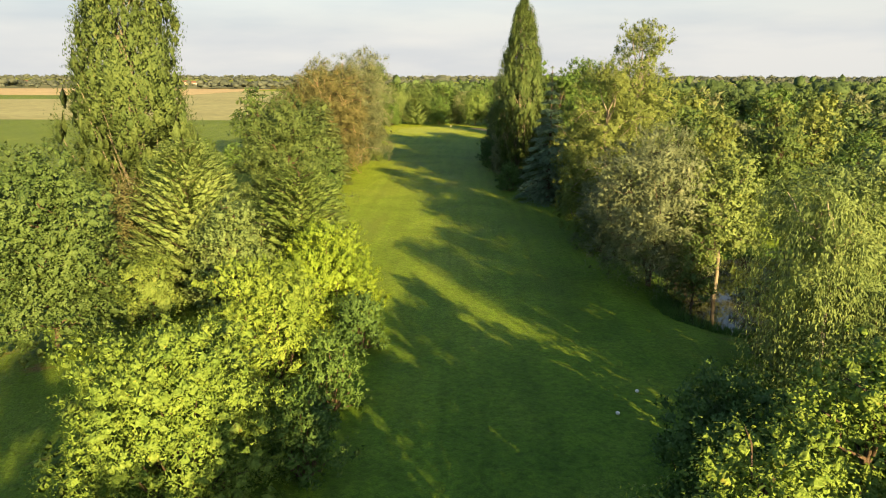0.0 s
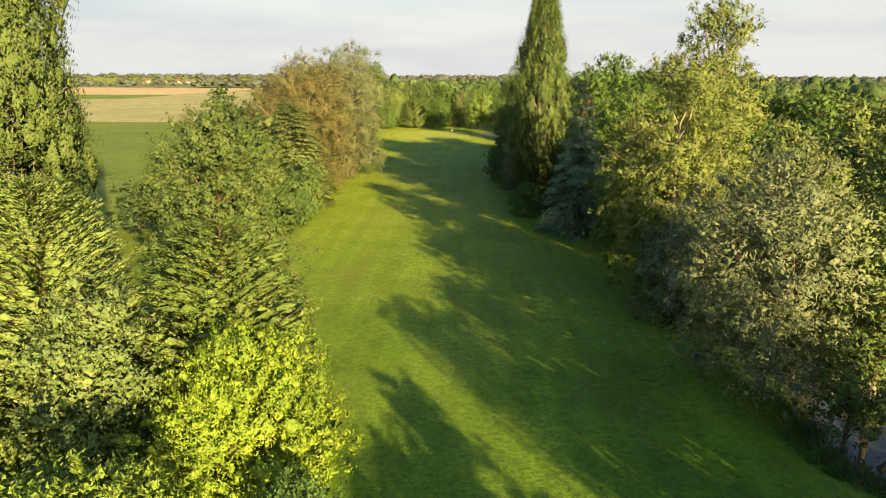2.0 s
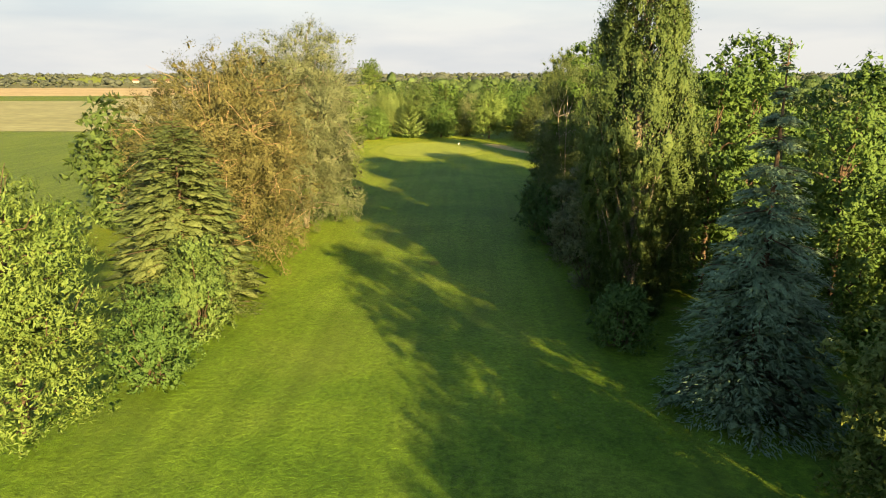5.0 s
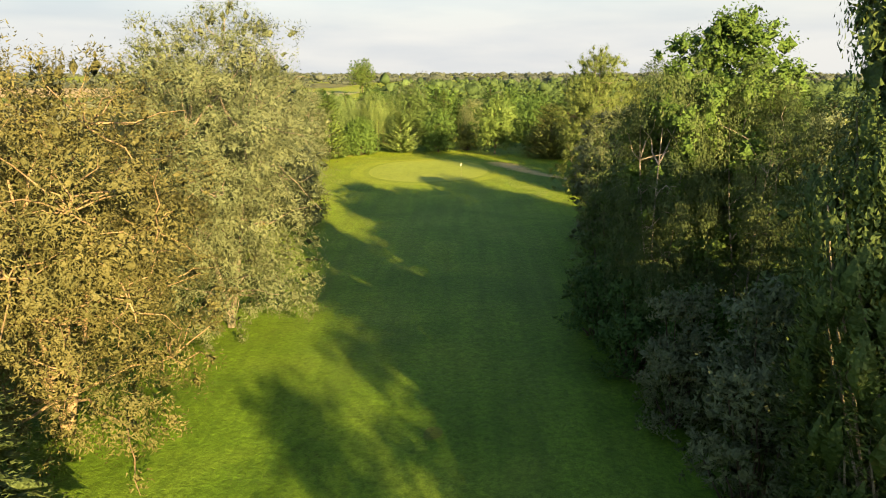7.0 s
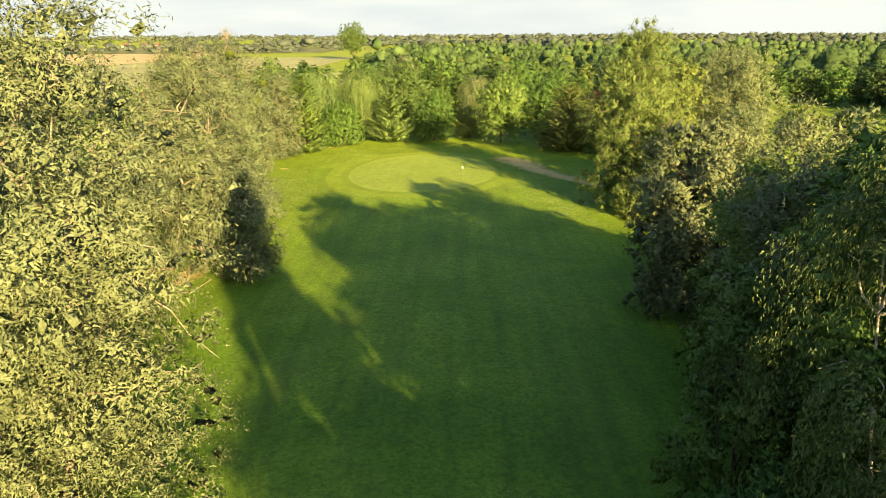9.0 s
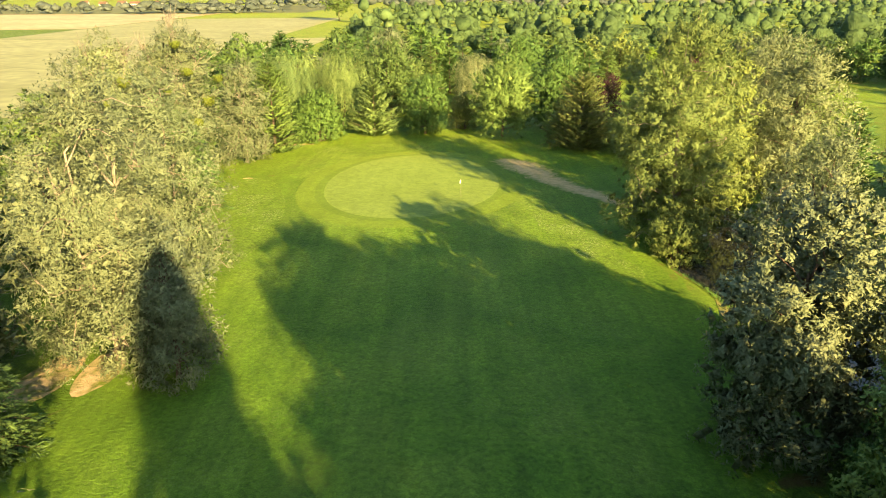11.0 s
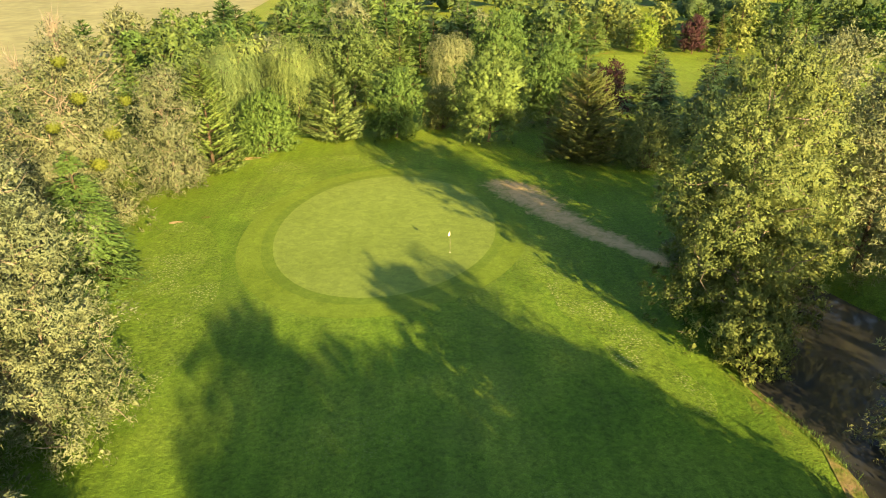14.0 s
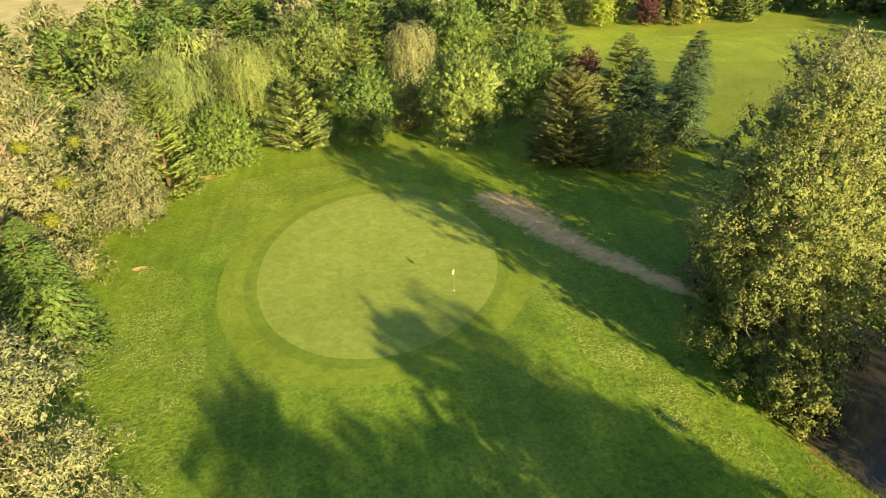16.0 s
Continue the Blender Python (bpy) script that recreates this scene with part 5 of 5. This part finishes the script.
grow_wood(1, [(-64, -20, 266, 300), (-20, 24, 289, 303)], 7.0, [0, 0, 1, 3, 4, 4, 5, 5, 6, 7, 8], (0.8, 1.15), n=3000)
grow_wood(2, [(-50, 32, 302, 345)], 8.5, [0, 1, 3, 5, 5, 8, 4], (0.8, 1.15))
grow_wood(3, [(30, 62, 80, 146), (44, 62, 146, 165)], 7.8, [0, 1, 2, 2, 3, 7, 8, 9], (0.85, 1.15), n=3000)
grow_wood(4, [(62, 120, 75, 215)], 15, [0, 1, 2, 3, 7, 8, 9], (0.9, 1.2))
grow_wood(5, [(44, 62, 168, 212)], 7.5, [0, 1, 5, 5, 7, 7, 8], (0.8, 1.1))
grow_wood(6, [(34, 120, 314, 335)], 7.2, [0, 1, 5, 4, 8, 2], (0.75, 0.95))
grow_wood(7, [(-42, -33, 134, 200), (-50, -40, 196, 262)], 7.5, [0, 7, 7, 9, 1], (0.8, 1.1), n=3000)
grow_wood(8, [(-44, -30, 70, 130)], 9.0, [0, 1, 9], (0.45, 0.6))
grow_wood(9, [(40, 70, 22, 40)], 7.0, [0, 1, 2, 9], (0.8, 1.1))
grow_wood(10, [(110, 150, 240, 320)], 9.0, [0, 1, 5, 8, 9], (0.8, 1.1))


def far_wood(name, seed, boxes, count, quads, mat, label, height=(8, 15), leaf_len=2.0, domes=1, level=1):
    """Many distant trees as one mass: every tree a heap of leafy quads."""
    rng = np.random.default_rng(seed)
    area = np.array([(b[1] - b[0]) * (b[3] - b[2]) for b in boxes], float)
    pick = rng.choice(len(boxes), count, p=area / area.sum())
    bx = np.array(boxes, float)[pick]
    foot = np.stack([rng.uniform(bx[:, 0], bx[:, 1]), rng.uniform(bx[:, 2], bx[:, 3]), np.zeros(count)], 1)
    tall = 0.5 + 0.5 * np.sin(foot[:, 0] * 0.021 + 1.7 * np.sin(foot[:, 1] * 0.013)) * np.cos(foot[:, 1] * 0.017 + 0.4)
    h = height[0] + (height[1] - height[0]) * np.clip(0.5 * tall + 0.75 * rng.random(count) ** 3, 0, 1)
    # every tree: a few leafy domes, low ones round a high one
    k = domes
    ring = np.arange(k) * 2.399963 + rng.random((count, 1)) * 6.28
    outr = np.where(np.arange(k) == 0, 0.0, 0.23) * rng.uniform(0.7, 1.3, (count, k))
    c = np.stack([np.cos(ring) * outr, np.sin(ring) * outr, np.where(np.arange(k) == 0, 0.72, 0.48) * rng.uniform(0.7, 1.3, (count, k))], -1) * h[:, None, None] + foot[:, None]
    size = h[:, None] * np.where(np.arange(k) == 0, 0.28, 0.235) * rng.uniform(0.75, 1.2, (count, k)) * (1.7 if k == 1 else 1.0)
    c, size = c.reshape(-1, 3), size.ravel()
    masses = twig_masses(rng, c, ball_frames(size * 0.88) * np.array([[1.7, 1.7, 0.9] if k == 1 else [1, 1, 1]])[..., None], c[:, None] - [0, 0, 1.5], level, 0.5, 0.2)
    per = max(1, quads // k)
    u = ball(rng, count * k * per)
    u[:, 2] = np.where(u[:, 2] < -0.2, -u[:, 2], u[:, 2])
    p = np.repeat(c, per, 0) + u * np.repeat(size, per)[:, None] * rng.uniform(0.85, 1.08, (len(u), 1))
    wild = ball(rng, len(u))
    me = leaf_mesh(name, p, along(wild, u) + 0.3 * u, u + 0.12 * wild[:, ::-1], leaf_len * rng.uniform(0.6, 1.2, len(u)), leaf_len * 0.6, mat, masses)
    tagged(new(name, me), label, "woods", kind="stuff")


far_wood("middle_woods", 21, [(-45, 60, 345, 470), (60, 260, 335, 470), (120, 250, 90, 335)], 320, 700, LEAF["wood"], "broadleaf woodland beyond the hole", (7, 13.5), 0.75, 7, 2)
far_wood("far_woods", 22, [(-60, 900, 470, 900), (330, 1200, 60, 700)], 2300, 24, LEAF["wood"], "distant woodland towards the horizon", (7, 15), 1.4, 3, 1)
# the farthest masses take the leaf colour with haze painted in
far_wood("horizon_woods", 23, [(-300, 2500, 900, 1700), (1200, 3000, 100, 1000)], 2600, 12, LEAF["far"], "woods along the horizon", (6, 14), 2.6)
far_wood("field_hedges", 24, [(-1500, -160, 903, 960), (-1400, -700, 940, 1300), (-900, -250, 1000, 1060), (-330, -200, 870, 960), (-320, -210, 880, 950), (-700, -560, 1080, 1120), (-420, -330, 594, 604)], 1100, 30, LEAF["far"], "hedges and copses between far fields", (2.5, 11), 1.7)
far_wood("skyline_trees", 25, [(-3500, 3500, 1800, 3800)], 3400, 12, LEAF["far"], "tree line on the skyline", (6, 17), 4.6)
broadleaf("lone_tree", -84, 700, 29, 13.5, 26, "ash", "large lone domed tree standing over the distant woods", low=3, n=9000, dense=0.8)

# ---- reeds and long grass on the banks ----


def blades(name, seed, spots, tall, label):
    rng = np.random.default_rng(seed)
    p = np.concatenate([spots + rng.normal(0, 0.12, spots.shape) for _ in range(7)])
    z = ground_height(p[:, 0], p[:, 1])
    p = np.stack([p[:, 0], p[:, 1], z], 1)
    lean = ball(rng, len(p)) * [0.4, 0.4, 0.0] + [0, 0, 1.0]
    me = leaf_mesh(name, p, lean, ball(rng, len(p)) * [1, 1, 0.1], tall * rng.uniform(0.5, 1.2, len(p)), tall * 0.07, LEAF["reed"])
    tagged(new(name, me), label, "grass", kind="stuff")


rng = np.random.default_rng(77)
bx, by = rng.uniform(14, 40, 26000), rng.uniform(160, 218, 26000)
d = shore(bx, by)
keep = (d > -0.6) & (d < 1.6) & (np.sin(bx * 1.1 + by * 0.7) + rng.normal(0, 0.6, 26000) > 0.1)
blades("bank_reeds", 78, np.stack([bx[keep], by[keep]], 1), 0.42, "low grass and weeds along the pond's edge")
bx, by = rng.uniform(17, 50, 16000), rng.uniform(40, 80, 16000)
d = shore(bx, by)
keep = (d > -0.6) & (d < 1.4)
blades("bank_reeds", 79, np.stack([bx[keep], by[keep]], 1), 0.7, "long grass along the shaded pond's edge")

# ---- tee markers ----


def tee_marker(x, y):
    root = new("tee_marker")
    root.location = (x, y, float(ground_height(np.array([x]), np.array([y]))[0]) + 0.01)
    a = np.linspace(-1.5, 1.5, 9)
    cap = lathe([(0.11 * math.cos(k), 0.12 + 0.09 * math.sin(k)) for k in a], 14)
    new("cap", cap.mesh("cap", plain("marker_white", (0.8, 0.8, 0.78), 0.4))).parent = root
    new("spike", lathe([(0.012, -0.1), (0.012, 0.05)], 8).mesh("spike", plain("marker_steel", (0.3, 0.3, 0.3), 0.4))).parent = root
    tagged(root, "small white tee marker in the grass", "tee marker", "tee markers")


tee_marker(12.0, 33.6)
tee_marker(13.6, 36.2)

# ---- far houses ----
MAT["plaster"] = rough_solid("house_plaster", (0.36, 0.33, 0.29), (0.48, 0.45, 0.40), 0.5, relief=0.01)
MAT["roof_tile"] = rough_solid("orange_roof_tiles", (0.10, 0.060, 0.045), (0.17, 0.095, 0.065), 0.8, (1, 1, 4), 0.03)
MAT["pane"] = plain("dark_window_pane", (0.03, 0.035, 0.04), 0.1)


def box_part(name, x0, x1, y0, y1, z0, z1, mat, parent):
    bm = bmesh.new()
    bmesh.ops.create_cube(bm, size=1, matrix=Matrix.Translation(((x0 + x1) / 2, (y0 + y1) / 2, (z0 + z1) / 2)) @ Matrix.Diagonal((x1 - x0, y1 - y0, z1 - z0, 1)))
    me = bpy.data.meshes.new(name)
    bm.to_mesh(me)
    bm.free()
    me.materials.append(mat)
    o = new(name, me)
    o.parent = parent
    return o


def house(x, y, turn, w, dd, h, rise, label):
    root = new("house")
    root.matrix_world = pose(x, y, 0.0, 0, 0, turn)
    v = [(-w, -dd, -0.3), (w, -dd, -0.3), (w, dd, -0.3), (-w, dd, -0.3), (-w, -dd, h), (w, -dd, h), (w, dd, h), (-w, dd, h), (-w, 0, h + rise), (w, 0, h + rise)]
    me = bpy.data.meshes.new("wall")
    me.from_pydata(v, [], [(0, 1, 5, 4), (2, 3, 7, 6), (1, 2, 6, 9, 5), (3, 0, 4, 8, 7), (0, 3, 2, 1)])
    me.materials.append(MAT["plaster"])
    new("wall", me).parent = root
    e, k = 0.5, rise / dd
    rv = []
    for zz in (0.02, 0.25):
        rv += [(-w - e, -dd - e, h - e * k + zz), (w + e, -dd - e, h - e * k + zz), (w + e, 0, h + rise + zz), (-w - e, 0, h + rise + zz), (w + e, dd + e, h - e * k + zz), (-w - e, dd + e, h - e * k + zz)]
    me = bpy.data.meshes.new("roof")
    me.from_pydata(rv, [], [(6, 7, 8, 9), (9, 8, 10, 11), (1, 0, 3, 2), (2, 3, 5, 4), (0, 1, 7, 6), (5, 11, 10, 4), (1, 2, 8, 7), (2, 4, 10, 8), (0, 6, 9, 3), (3, 9, 11, 5)])
    me.materials.append(MAT["roof_tile"])
    roof = new("roof", me)
    roof.parent = root
    box_part("chimney", w * 0.5, w * 0.5 + 0.8, -0.4, 0.4, h + rise - 0.8, h + rise + 1.2, MAT["roof_tile"], roof)
    for q in (-0.6, 0.0, 0.6):
        box_part("window", q * w - 0.6, q * w + 0.6, -dd - 0.03, -dd + 0.1, 1.0, 2.3, MAT["pane"], root)
    tagged(root, label, "house", "far houses")


for k, (hx, hy, ht) in enumerate([(-560, 1330, 0.3), (-535, 1345, -0.2), (-505, 1325, 0.1), (-600, 1350, 0.5), (-470, 1338, 0.0), (-840, 1340, 0.4)]):
    house(hx, hy, ht, 6.0 + (k % 3), 4.2, 3.6 + 0.8 * (k % 2), 3.0, "far plastered house with an orange tiled roof")
